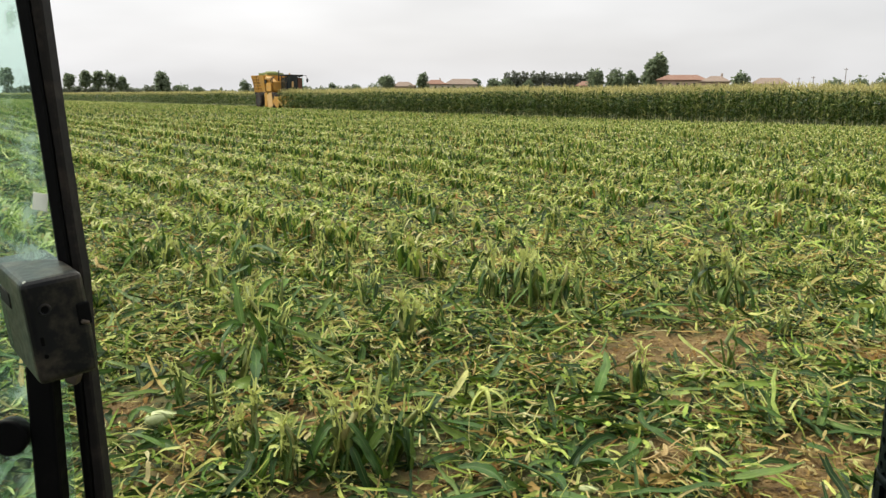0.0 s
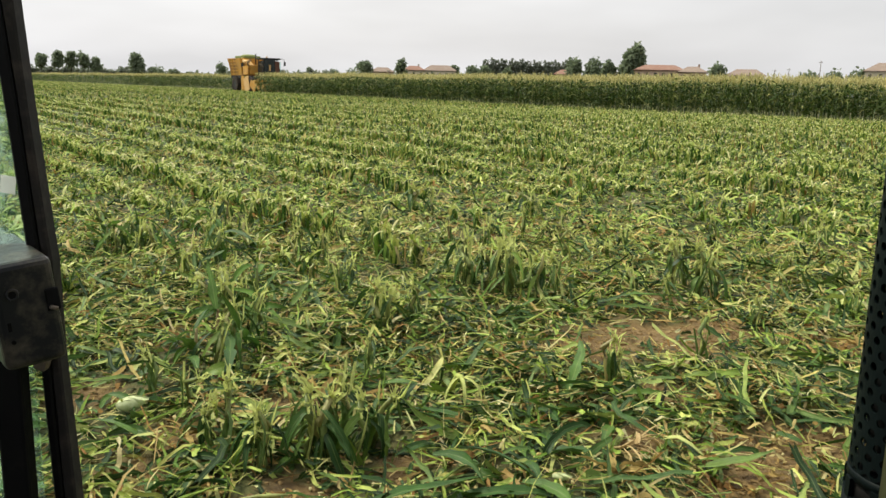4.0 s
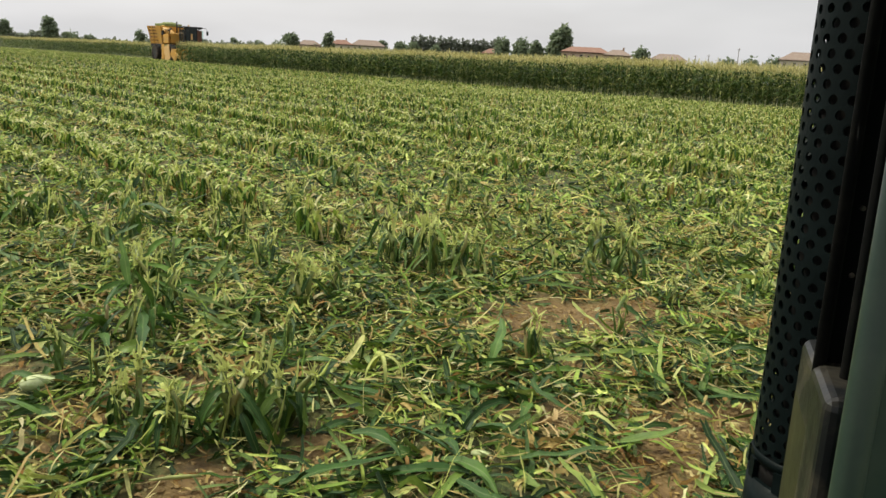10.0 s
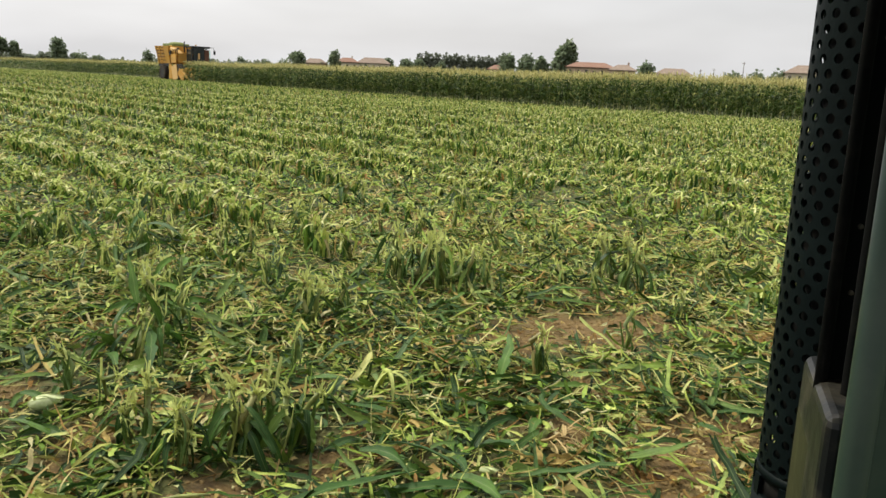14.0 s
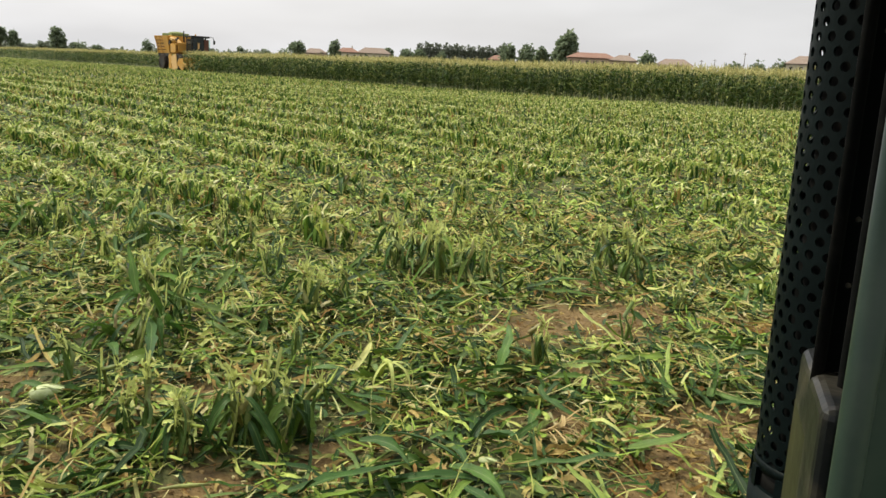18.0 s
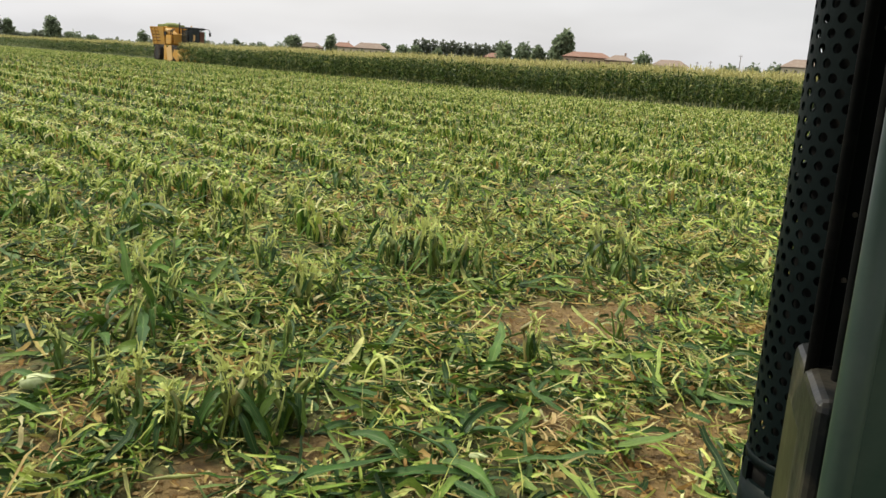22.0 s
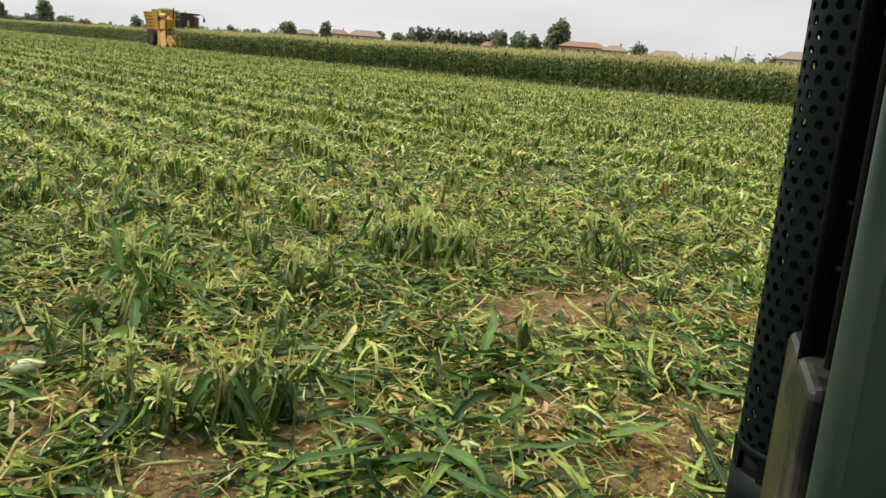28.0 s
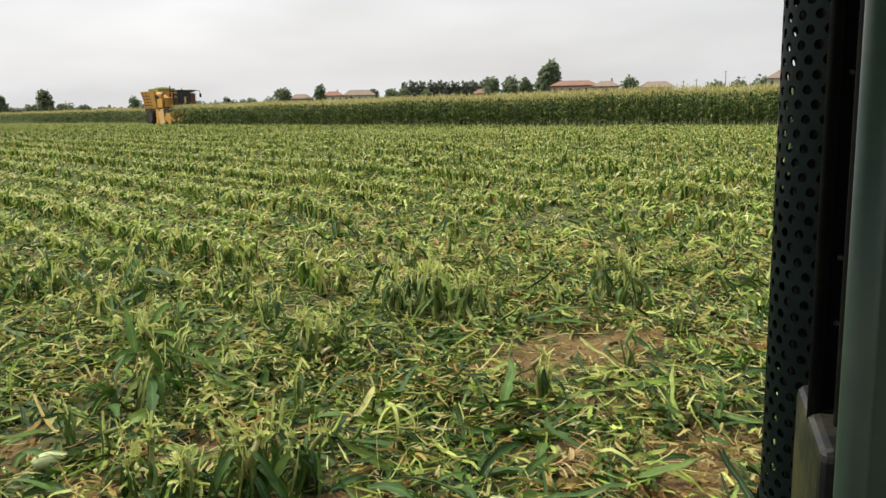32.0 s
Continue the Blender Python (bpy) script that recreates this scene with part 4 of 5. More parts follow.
pole(-156, 256, 9.9, "short grey wooden utility pole behind the corn")
pole(-163, 259, 9.6, "thin weathered utility pole behind the corn")


# ---------- harvester ----------
def wheel(parent, x, y, r, w):
    turn = pose(0, 0, 0, 90, 0, 0)
    t = part("wheel", cyl_bm(r * 0.55, r * 0.55, w * 0.9, (x, y, r), 24, turn, 0.03), M_HDARK, parent)
    bm = bmesh.new()
    prof = ((0.56, -0.5), (0.9, -0.5), (0.98, -0.38), (1.0, 0.0), (0.98, 0.38), (0.9, 0.5), (0.56, 0.5))
    n = 28
    rings = [[bm.verts.new((x + r * a * math.cos(6.2832 * k / n), y + w * b, r + r * a * math.sin(6.2832 * k / n))) for a, b in prof] for k in range(n)]
    for k in range(n):
        for j in range(len(prof) - 1):
            bm.faces.new((rings[k][j], rings[k][j + 1], rings[(k + 1) % n][j + 1], rings[(k + 1) % n][j]))
    tyre = part("tyre", bm, M_TYRE, t)
    for k in range(22):
        a = 6.2832 * k / 22
        lug = box_bm(0.07 * r, w * 0.5, 0.09 * r, (0, 0, 0), 0.0, pose(0, 0, 0, 0, 0, 20 if k % 2 else -20))
        bmesh.ops.transform(lug, matrix=pose(x, y, r) @ pose(0, 0, 0, 0, -math.degrees(a) + 90, 0) @ pose(0, (0.24 if k % 2 else -0.24) * w, r * 1.0), verts=lug.verts)
        part("lug", lug, M_TYRE, tyre)


def bar3(ends, width, z0, z1):
    """A hollow bulging screen: two bowed sheets a few centimetres apart."""
    bm = bmesh.new()
    (xa, yc), (xb, _) = ends
    for off in (0.0, 0.03):
        cols = []
        for k in range(9):
            a = math.pi * (k / 8 - 0.5)
            px, py = xa + (xb - xa - off) * math.cos(a), yc + (width / 2 - off) * math.sin(a)
            cols.append((bm.verts.new((px, py, z0)), bm.verts.new((px, py, z1))))
        for p, q in zip(cols, cols[1:]):
            bm.faces.new((p[0], q[0], q[1], p[1]))
    return bm


def harvester():
    t = empty("corn_harvester", pose(-99.2, 43.3, 0))
    tagged(t, "yellow corn harvester with a dark cab beside the standing crop", "harvester")
    # x: forward is +, y: - is the side towards the stubble
    part("chassis", box_bm(7.6, 1.5, 0.5, (-0.4, 0, 1.35), 0.05), M_YELLOW, t)
    wheel(t, 1.9, -1.35, 1.0, 0.65)
    wheel(t, 1.9, 1.35, 1.0, 0.65)
    wheel(t, -2.9, -1.3, 0.95, 0.6)
    wheel(t, -2.9, 1.3, 0.95, 0.6)
    # hopper: slatted rear leaning outwards, a plain front
    bm = bmesh.new()
    lo = [bm.verts.new(p) for p in ((-4.5, -1.25, 2.0), (-1.2, -1.25, 2.0), (-1.2, 1.0, 2.0), (-4.5, 1.0, 2.0))]
    hi = [bm.verts.new(p) for p in ((-5.0, -1.65, 4.15), (-0.9, -1.65, 4.15), (-0.9, 1.65, 4.15), (-5.0, 1.65, 4.15))]
    li = [bm.verts.new(p) for p in ((-4.86, -1.53, 4.15), (-1.04, -1.53, 4.15), (-1.04, 1.53, 4.15), (-4.86, 1.53, 4.15))]
    bi = [bm.verts.new(p) for p in ((-4.4, -1.15, 2.15), (-1.3, -1.15, 2.15), (-1.3, 0.9, 2.15), (-4.4, 0.9, 2.15))]
    bm.faces.new(list(reversed(lo)))
    bm.faces.new(bi)
    for k in range(4):
        j = (k + 1) % 4
        bm.faces.new((lo[k], lo[j], hi[j], hi[k]))
        bm.faces.new((hi[k], hi[j], li[j], li[k]))
        bm.faces.new((li[k], li[j], bi[j], bi[k]))
    hop = part("hopper", bm, M_YELLOW, t, "yellow hopper with slatted sides")
    for k in range(5):
        zz = 2.3 + 0.38 * k
        fl = (zz - 2.0) / 2.15
        part("slat", box_bm(2.3, 0.07, 0.12, (-3.35 - 0.3 * fl, -1.25 - 0.4 * fl - 0.03, zz), 0.01), M_YELLOW, hop)
        # solid dark strips paint in the shaded gaps between the slats
        part("gap_shade", box_bm(2.3, 0.05, 0.14, (-3.35 - 0.3 * fl, -1.25 - 0.4 * fl - 0.01, zz + 0.18), 0.01), M_CABRED if k % 2 else M_TYRE, hop)
        part("slat", box_bm(0.07, 2.2 + 0.9 * fl, 0.12, (-4.5 - 0.5 * fl - 0.03, -0.1, zz), 0.01), M_YELLOW, hop)
        part("gap_shade", box_bm(0.05, 2.2 + 0.9 * fl, 0.14, (-4.5 - 0.5 * fl - 0.01, -0.1, zz + 0.18), 0.01), M_TYRE, hop)
    for kx in (-4.45, -3.4):
        part("stay", box_bm(0.10, 0.08, 2.15, (kx, -1.52, 3.08), 0.01, pose(0, 0, 0, 10.5, 0, 0)), M_YELLOW, hop)
    part("coaming", box_bm(3.0, 2.2, 0.34, (-2.5, 0.1, 4.32), 0.05), M_HUSK2, t, "dark green top rim over the hopper")
    heap = bmesh.new()
    bmesh.ops.create_uvsphere(heap, u_segments=20, v_segments=10, radius=1.0)
    for v in heap.verts:
        v.co *= 1.0 + 0.12 * noise.noise(v.co * 3.0)
    bmesh.ops.scale(heap, vec=(1.2, 1.0, 0.25), verts=heap.verts)
    bmesh.ops.translate(heap, vec=(-2.2, 0.1, 4.45), verts=heap.verts)
    part("load", heap, M_HUSK2, t, "green heap of picked ears in the hopper")
    part("conveyor", box_bm(2.6, 0.8, 0.45, (-0.2, -0.9, 3.55), 0.05, pose(0, 0, 0, 0, 22, 0)), M_YELLOW, t)
    part("engine_cover", box_bm(1.9, 2.5, 1.2, (0.15, 0.1, 2.75), 0.1), M_YELLOW, t)
    part("side_panel", box_bm(1.5, 0.12, 1.05, (0.35, -1.42, 2.65), 0.04), M_YELLOW, t)
    part("grille", box_bm(0.55, 0.1, 0.5, (-0.75, -1.40, 3.35), 0.02), M_HDARK, t, "dark radiator grille")
    part("pale_lid", box_bm(0.8, 0.5, 0.30, (-0.2, -1.25, 3.75), 0.05, pose(0, 0, 0, 0, 14, 0)), M_PALEBITS, t, "sun-bleached orange lid")
    for kx in (0.15, 0.65, 1.1):
        part("hose", tube_bm([(kx, -1.3, 3.2), (kx + 0.1, -1.35, 3.6), (kx + 0.25, -1.1, 3.95)], [0.06, 0.07, 0.05], 7), M_HDARK if kx > 0.3 else M_PALEBITS, t)
    part("front_fender", box_bm(1.5, 0.1, 1.75, (1.35, -1.76, 1.0), 0.03, pose(0, 0, 0, 0, -14, 0)), M_PALEBITS, t, "sun-bleached orange side shield")
    part("skirt", box_bm(0.75, 0.12, 1.75, (-0.55, -1.45, 1.1), 0.03), M_YELLOW, t)
    # dark strip puts the shade below the hopper edge into colour
    part("hopper_shade", box_bm(3.6, 0.1, 0.34, (-2.9, -1.22, 1.88), 0.02), M_HDARK, t, "dark strip standing in for the shade under the hopper")
    # dark block filling the gap between skirt and side shield
    part("dark_block", box_bm(1.0, 1.6, 1.1, (0.25, -0.4, 1.05), 0.04), M_TYRE, t)
    # cab
    cab = part("cab", box_bm(1.7, 2.3, 0.2, (2.45, 0.72, 2.2), 0.03), M_HDARK, t)
    for sx in (-1, 1):
        for sy in (-1, 1):
            part("post", box_bm(0.1, 0.1, 1.8, (2.45 + sx * 0.68, 0.55 + sy * 0.88, 3.15), 0.01), M_HDARK, cab)
    part("cab_roof", box_bm(1.7, 2.45, 0.2, (2.45, 0.72, 4.1), 0.06), M_HDARK, cab)
    part("door_panel", box_bm(0.05, 0.6, 1.45, (3.2, 1.52, 3.08), 0.01), M_CABRED, cab, "reddish brown cab door")
    part("inner_panel", box_bm(0.04, 0.22, 0.7, (3.58, 0.35, 3.0), 0.01), M_PALEBITS, cab, "pale sheet inside the cab window")
    screen = part("windscreen", bar3([(3.13, 0.5), (3.55, 0.5)], 1.5, 2.35, 4.0), M_CABGLASS, cab, "dark bulging windscreen")
    part("pane", box_bm(0.7, 0.02, 1.3, (2.9, 1.95, 3.15), 0.0), M_GLASS, cab)
    part("side_window", box_bm(1.26, 0.03, 1.5, (2.45, -0.32, 3.1), 0.0), M_CABGLASS, cab)
    part("side_window", box_bm(1.26, 0.03, 1.5, (2.45, 1.42, 3.1), 0.0), M_CABGLASS, cab)
    part("seat", box_bm(0.5, 0.5, 0.9, (2.25, 0.55, 2.7), 0.08), M_HDARK, cab)
    for k in range(2):
        bm = tube_bm([(3.1, 0.55 + (1 if k else -1) * 0.95, 3.9), (3.6, 0.55 + (1 if k else -1) * 1.25, 4.12), (4.2, 0.55 + (1 if k else -1) * 1.35, 4.08), (4.4, 0.55 + (1 if k else -1) * 1.4, 3.7)], [0.03, 0.03, 0.03, 0.03], 6)
        part("mirror_arm", bm, M_HDARK, cab)
        part("mirror", box_bm(0.08, 0.25, 0.45, (4.4, 0.55 + (1 if k else -1) * 1.4, 3.5), 0.03), M_HDARK, cab)
    part("exhaust", cyl_bm(0.08, 0.08, 1.3, (1.35, -0.5, 4.05), 12), M_HDARK, t)
    part("beacon", cyl_bm(0.09, 0.07, 0.2, (2.2, 0.6, 4.3), 10), M_YELLOW, cab)
    # picking head
    head = part("picking_head", box_bm(0.7, 3.2, 0.9, (3.1, 0, 1.05), 0.08), M_YELLOW, t)
    for k in range(5):
        sn = tube_bm([(3.3, -1.5 + 0.75 * k, 0.9), (4.2, -1.5 + 0.75 * k, 0.5), (4.9, -1.5 + 0.75 * k, 0.18)], [0.26, 0.18, 0.03], 10)
        part("snout", sn, M_YELLOW, head)
    part("deflector", box_bm(1.5, 0.06, 0.9, (3.2, -1.75, 0.75), 0.02, pose(0, 0, 0, 0, 35, 6)), M_YELLOW, head)
    part("feeder", box_bm(1.6, 1.2, 0.6, (2.2, 0, 1.5), 0.04, pose(0, 0, 0, 0, 20, 0)), M_HDARK, t)
    return t


harvester()

# ---------- near stubble plants ----------
def one_ribbon(name, L, W, segs, across, pitch, bend, profile, material, roll=0.0, fold=0.3, sway=0.0, base=(0, 0, 0), yaw=0.0, early=1.0, ragged=0.0, crumple=0.0, twist=0.0, jag=0.0):
    v, f = ribbons(np.array([base], float), np.array([yaw]), np.array([pitch]), np.array([bend]), np.array([L]), np.array([W]), segs, across, profile, np.array([roll]), fold, np.array([sway]), early, ragged, crumple, twist, jag)
    return quad_mesh(name, v, f, material, True)


def stub_plant(height, leaves, fray, spread, green, seed, skirt=0):
    """A broken corn plant: a jointed stalk, a frayed top and blades hanging from it."""
    r = random.Random(seed)
    t = empty("corn_stub")
    pts = [(0, 0, -0.03)]
    for k in range(1, 5):
        pts.append((r.uniform(-0.012, 0.012) * k, r.uniform(-0.012, 0.012) * k, height * k / 4))
    rad = [0.013, 0.0125, 0.012, 0.011, 0.009]
    stalk = part("stalk", tube_bm(pts, rad, 7), M_STALK, t)
    tip = pts[-1]
    for k in range(fray):      # split fibres: some still upright, some folded over
        part("fray", one_ribbon("fray", r.uniform(0.025, 0.075), r.uniform(0.006, 0.017), 5, 2, r.uniform(0.7, 1.65), r.choice((-0.3, 0.2, 0.6, 1.2, 2.6)), "torn", M_FRAY, r.uniform(-0.6, 0.6), 0.4, r.uniform(-1.2, 1.2), (tip[0] + r.uniform(-0.012, 0.012), tip[1] + r.uniform(-0.012, 0.012), height * r.uniform(0.82, 1.02)), r.uniform(0, 6.28), 0.5, 0.5, 0.25, 0.6), M_FRAY, t, "pale frayed fibre" if k == 0 else "")
    for k in range(2):
        a = r.uniform(0, 6.28)
        part("sheath", one_ribbon("sheath", height * (r.uniform(0.75, 1.05) if k else r.uniform(0.95, 1.2)), r.uniform(0.014, 0.026) * (1.0 if k else 0.7), 6, 2, r.uniform(1.42, 1.6), r.uniform(-0.1, 0.25), "torn", M_TORN if k else M_FRAY, r.uniform(-0.4, 0.4), 0.7, r.uniform(-0.5, 0.5), (0.013 * math.cos(a), 0.013 * math.sin(a), 0.0), a, 1.0, 0.45, 0.08, 0.5), M_STUB, t)
    for k in range(leaves):
        f = r.uniform(0.45, 1.0)
        b = (tip[0] * f, tip[1] * f, height * f * 0.97)
        m = M_BLADE if r.random() < green else M_TORN
        part("leaf", one_ribbon("leaf", r.uniform(0.09, 0.19) * spread, r.uniform(0.012, 0.028), 8, 2, r.uniform(0.6, 1.4), r.uniform(2.2, 2.8), "blade", m, r.uniform(-0.9, 0.9), 0.5, r.uniform(-1.2, 1.2), b, r.uniform(0, 6.28), 0.12, 0.45, 0.16, 0.8), m, t)
    for k in range(skirt):       # long broad blades hanging to the soil
        a = r.uniform(0, 6.28)
        b = (0.015 * math.cos(a), 0.015 * math.sin(a), height * r.uniform(0.55, 0.98))
        part("leaf", one_ribbon("leaf", r.uniform(0.12, 0.23), r.uniform(0.016, 0.034), 9, 2, r.uniform(0.5, 1.3), r.uniform(1.7, 2.6), "blade" if k % 2 else "strip", M_BLADE, r.uniform(-0.9, 0.9), 0.45, r.uniform(-0.9, 0.9), b, a, 0.22, 0.25, 0.10, 0.7, 0.8), M_BLADE, t, "long dark green hanging blade" if k == 0 else "")
    return t


STUBS = [stub_plant(RNG.uniform(0.15, 0.25), int(RNG.integers(4, 8)), int(RNG.integers(12, 17)), RNG.uniform(0.8, 1.2), RNG.uniform(0.15, 0.5), 100 + k) for k in range(14)]
STUBS += [stub_plant(0.20 + 0.014 * k, 5, 16, 1.0, 0.3, 300 + k, (6, 6, 3, 2, 2, 2)[k]) for k in range(6)]
used = [False] * len(STUBS)
LAB = ("torn corn stub with a pale frayed top and drooping green leaves", "short snapped corn stub with ragged yellow-green top", "leaning corn stub wrapped in torn dark green leaves")


def plant(k, x, y, turn=None, tilt=0.0, scale=1.0, label=None):
    z = float(ground_z(x, y))
    m = pose(x, y, z, tilt, tilt * 0.4, RNG.uniform(0, 360) if turn is None else turn)
    if not used[k]:
        used[k] = True
        ob = STUBS[k]
        ob.matrix_basis = m
    else:
        ob = copy_thing(STUBS[k], m)
    ob.scale = (scale, scale, scale)
    return tagged(ob, label or ("broken corn stub skirted by long hanging dark green leaves" if k > 13 else LAB[k % 3]), "corn stub", "corn stubs in the near rows")


# clumps that stand out in the foreground
CLUMPS = [(14, -2.23, 1.12, 1.25), (15, -2.17, 1.18, 1.2), (14, -2.15, 1.27, 1.25), (15, -2.20, 1.37, 1.1), (2, -2.29, 1.19, 1.2), (18, -2.28, 1.29, 1.1), (5, -2.20, 1.20, 1.25), (15, -2.20, 0.93, 1.1), (16, -2.26, 0.98, 0.95), (3, -2.22, 0.95, 1.05),
          (4, -2.46, 0.92, 1.15), (9, -2.48, 0.88, 0.7), (17, -3.84, 3.09, 1.35), (16, -3.71, 3.19, 1.4), (17, -3.56, 3.18, 1.35), (6, -3.46, 3.22, 1.45), (18, -3.40, 3.30, 1.3), (7, -3.47, 3.51, 1.3), (1, -3.78, 3.20, 1.35), (8, -3.62, 3.28, 1.4),
          (19, -3.14, 4.25, 1.35), (16, -3.03, 4.34, 1.45), (17, -2.87, 4.34, 1.45), (10, -3.18, 4.45, 1.25), (11, -2.95, 4.30, 1.4), (12, -2.12, 2.54, 1.15), (16, -2.11, 2.55, 0.75), (17, -3.35, 2.10, 1.25), (0, -3.33, 2.13, 1.3), (18, -4.08, 2.29, 1.0),
          (19, -3.55, 2.2, 0.9), (14, -4.18, 1.72, 1.1), (15, -4.05, 1.66, 1.0), (16, -3.45, 1.35, 1.1), (17, -3.6, 1.5, 1.1), (18, -3.3, 1.2, 1.0), (19, -3.75, 1.42, 1.1), (13, -4.39, 1.54, 1.0), (1, -4.15, 1.61, 1.1), (2, -4.89, 1.59, 1.15), (14, -6.06, 1.49, 1.3), (15, -6.09, 1.67, 1.3),
          (16, -5.85, 1.73, 1.2), (17, -5.74, 2.17, 1.2), (18, -5.2, 1.95, 1.2), (3, -3.92, 4.50, 1.25), (4, -4.20, 4.34, 1.15), (5, -5.39, 8.72, 1.2), (19, -5.75, 3.52, 1.2), (16, -5.6, 3.4, 1.2), (17, -5.95, 3.6, 1.1), (16, -6.66, 4.59, 1.3), (17, -6.5, 4.7, 1.2), (18, -6.4, 2.7, 1.3), (19, -6.8, 2.7, 1.2), (16, -5.0, 2.66, 1.1), (17, -5.3, 2.6, 1.1), (16, -6.2, 5.7, 1.2), (17, -5.9, 5.6, 1.2), (18, -4.1, 4.9, 1.0)]
for kind_, px_, py_, size_ in CLUMPS:
    plant(kind_, px_, py_, None, RNG.uniform(-14, 14), size_ * RNG.uniform(0.88, 1.02))
row = FIRST
count = 0
while row < 9.0:
    for x in np.arange(-9.6, 0.0, 0.17):
        x = float(x + RNG.uniform(-0.06, 0.06))
        y = float(row + RNG.normal(0, 0.04))
        d = math.hypot(x, y)
        if 2.6 < d < 7.9 and -x > y * 0.36 and count < 280:
            chance = 0.16 + 0.5 * float(upright(x, y)) * (1.0 if d > 5 else 0.5)
            if RNG.random() < chance:
                plant(int(RNG.integers(0, 20)), x, y, None, RNG.uniform(-18, 18), RNG.uniform(0.7, 1.1))
                count += 1
    row += ROW
for k, flag in enumerate(used):
    if not flag:
        plant(k, -7.0 + 0.3 * k, 4.15)

SHOOTS = ((-6.10, 1.45, 0.36, 9), (-6.15, 1.70, 0.34, 9), (-5.90, 1.80, 0.28, 8), (-3.58, 1.32, 0.30, 8), (-3.72, 1.60, 0.26, 7), (-3.38, 1.14, 0.26, 7))
# fresh upright sprout with long green leaves
def sprout(x, y, h, n, label):
    t = empty("corn_sprout", pose(x, y, float(ground_z(x, y))))
    tagged(t, label, "corn plant")
    part("stalk", tube_bm([(0, 0, -0.02), (0.005, 0, h * 0.4), (0.01, 0.005, h * 0.75)], [0.011, 0.01, 0.006], 7), M_STALK, t)
    for k in range(n):
        m = M_BLADE if k % 3 == 0 else M_SHOOT
        part("leaf", one_ribbon("leaf", h * RNG.uniform(0.6, 1.05), RNG.uniform(0.028, 0.052), 10, 2, RNG.uniform(0.8, 1.45), RNG.uniform(1.2, 2.7) if k else 0.3, "blade", m, RNG.uniform(-0.5, 0.5), 0.4, RNG.uniform(-0.8, 0.8), (0, 0, h * RNG.uniform(0.25, 0.75)), RNG.uniform(0, 6.28), 0.4, 0.3, 0.06, 0.6), m, t)


sprout(-4.18, 1.79, 0.36, 6, "upright fresh green corn shoot among flattened leaves")
sprout(-5.74, 2.17, 0.40, 5, "small upright green corn shoot in the stubble")
sprout(-6.6, 2.45, 0.28, 6, "bushy green corn shoot with arching leaves")
for sx0, sy0, sh, sk in SHOOTS:
    sprout(sx0, sy0, sh, sk, "bushy trampled corn plant with long arching green leaves")
sprout(-3.30, 1.32, 0.24, 7, "trampled corn plant with long dark green leaves")

# ---------- loose leaves ----------
LEAVES = [one_ribbon("corn_leaf", L, W, 12, 4, p, b, "blade", M_BLADE, ro, 0.35, sw, (0, 0, 0), 0.0, e, 0.3, 0.06, 0.6) for L, W, p, b, ro, sw, e in
          ((0.55, 0.055, 0.25, 0.5, 0.1, 0.4, 1.0), (0.42, 0.045, 0.35, 0.9, -0.2, -0.5, 0.6), (0.36, 0.042, 0.2, 0.3, 0.3, 0.7, 1.0), (0.48, 0.05, 0.5, 1.2, -0.3, 0.2, 0.4), (0.28, 0.04, 0.3, 0.7, 0.2, -0.9, 1.0), (0.33, 0.045, 0.15, 0.2, -0.15, 0.3, 1.0), (0.24, 0.036, 0.6, 1.3, 0.3, 0.5, 0.3), (0.30, 0.045, 0.1, 0.4, 0.0, -0.3, 1.0))]
TORN = []
for k in range(18):
    TORN.append(one_ribbon("torn_leaf", RNG.uniform(0.10, 0.26), RNG.uniform(0.028, 0.055), 7, 4, RNG.uniform(0.0, 0.6), RNG.uniform(0.2, 1.6), "strip", M_BLADE, RNG.uniform(-0.5, 0.5), RNG.uniform(0.1, 0.7), RNG.uniform(-1.2, 1.2), (0, 0, 0), 0.0, RNG.choice([0.3, 0.6, 1.0, 2.0]), 0.3, 0.13, 0.8, 0.9))


def loose_leaf(k, x, y, turn, lift=0.02, label="torn dark green corn leaf lying on the litter", scale=1.0):
    ob = new("corn_leaf", LEAVES[k])
    ob.matrix_basis = pose(x, y, float(ground_z(x, y)) + lift, RNG.uniform(-10, 10), RNG.uniform(-6, 6), turn)
    ob.scale = (scale, scale, scale)
    return tagged(ob, label, "leaf", "loose corn leaves")


loose_leaf(0, -3.49, 1.64, 39, 0.06, "long glossy corn leaf draped over the litter")
loose_leaf(3, -3.45, 1.72, 30, 0.05, "long glossy corn leaf draped over the litter")
loose_leaf(0, -3.15, 3.70, 24, 0.05, "long dark corn leaf lying across bare soil")
loose_leaf(0, -1.79, 1.09, 66, 0.04, "long dark corn leaf flat on the ground", 0.9)
loose_leaf(1, -1.52, 1.62, 240, 0.03, "long dark corn leaf flat on the ground")
loose_leaf(5, -1.75, 1.05, 60, 0.03)
loose_leaf(0, -2.12, 2.28, 118, 0.06, "long dark corn leaf leading to a stub")
loose_leaf(3, -3.08, 1.04, 165, 0.10, "broad grey-green corn leaf leaning on trampled plants")
loose_leaf(0, -2.95, 1.12, 150, 0.12, "broad grey-green corn leaf leaning on trampled plants")
loose_leaf(1, -2.30, 1.55, 35, 0.05, "long dark corn leaf flat on the ground")
loose_leaf(1, -1.70, 2.05, 130, 0.06, "bright green curled corn leaf beside the dry tassel")
loose_leaf(2, -2.0, 2.9, 20, 0.05)
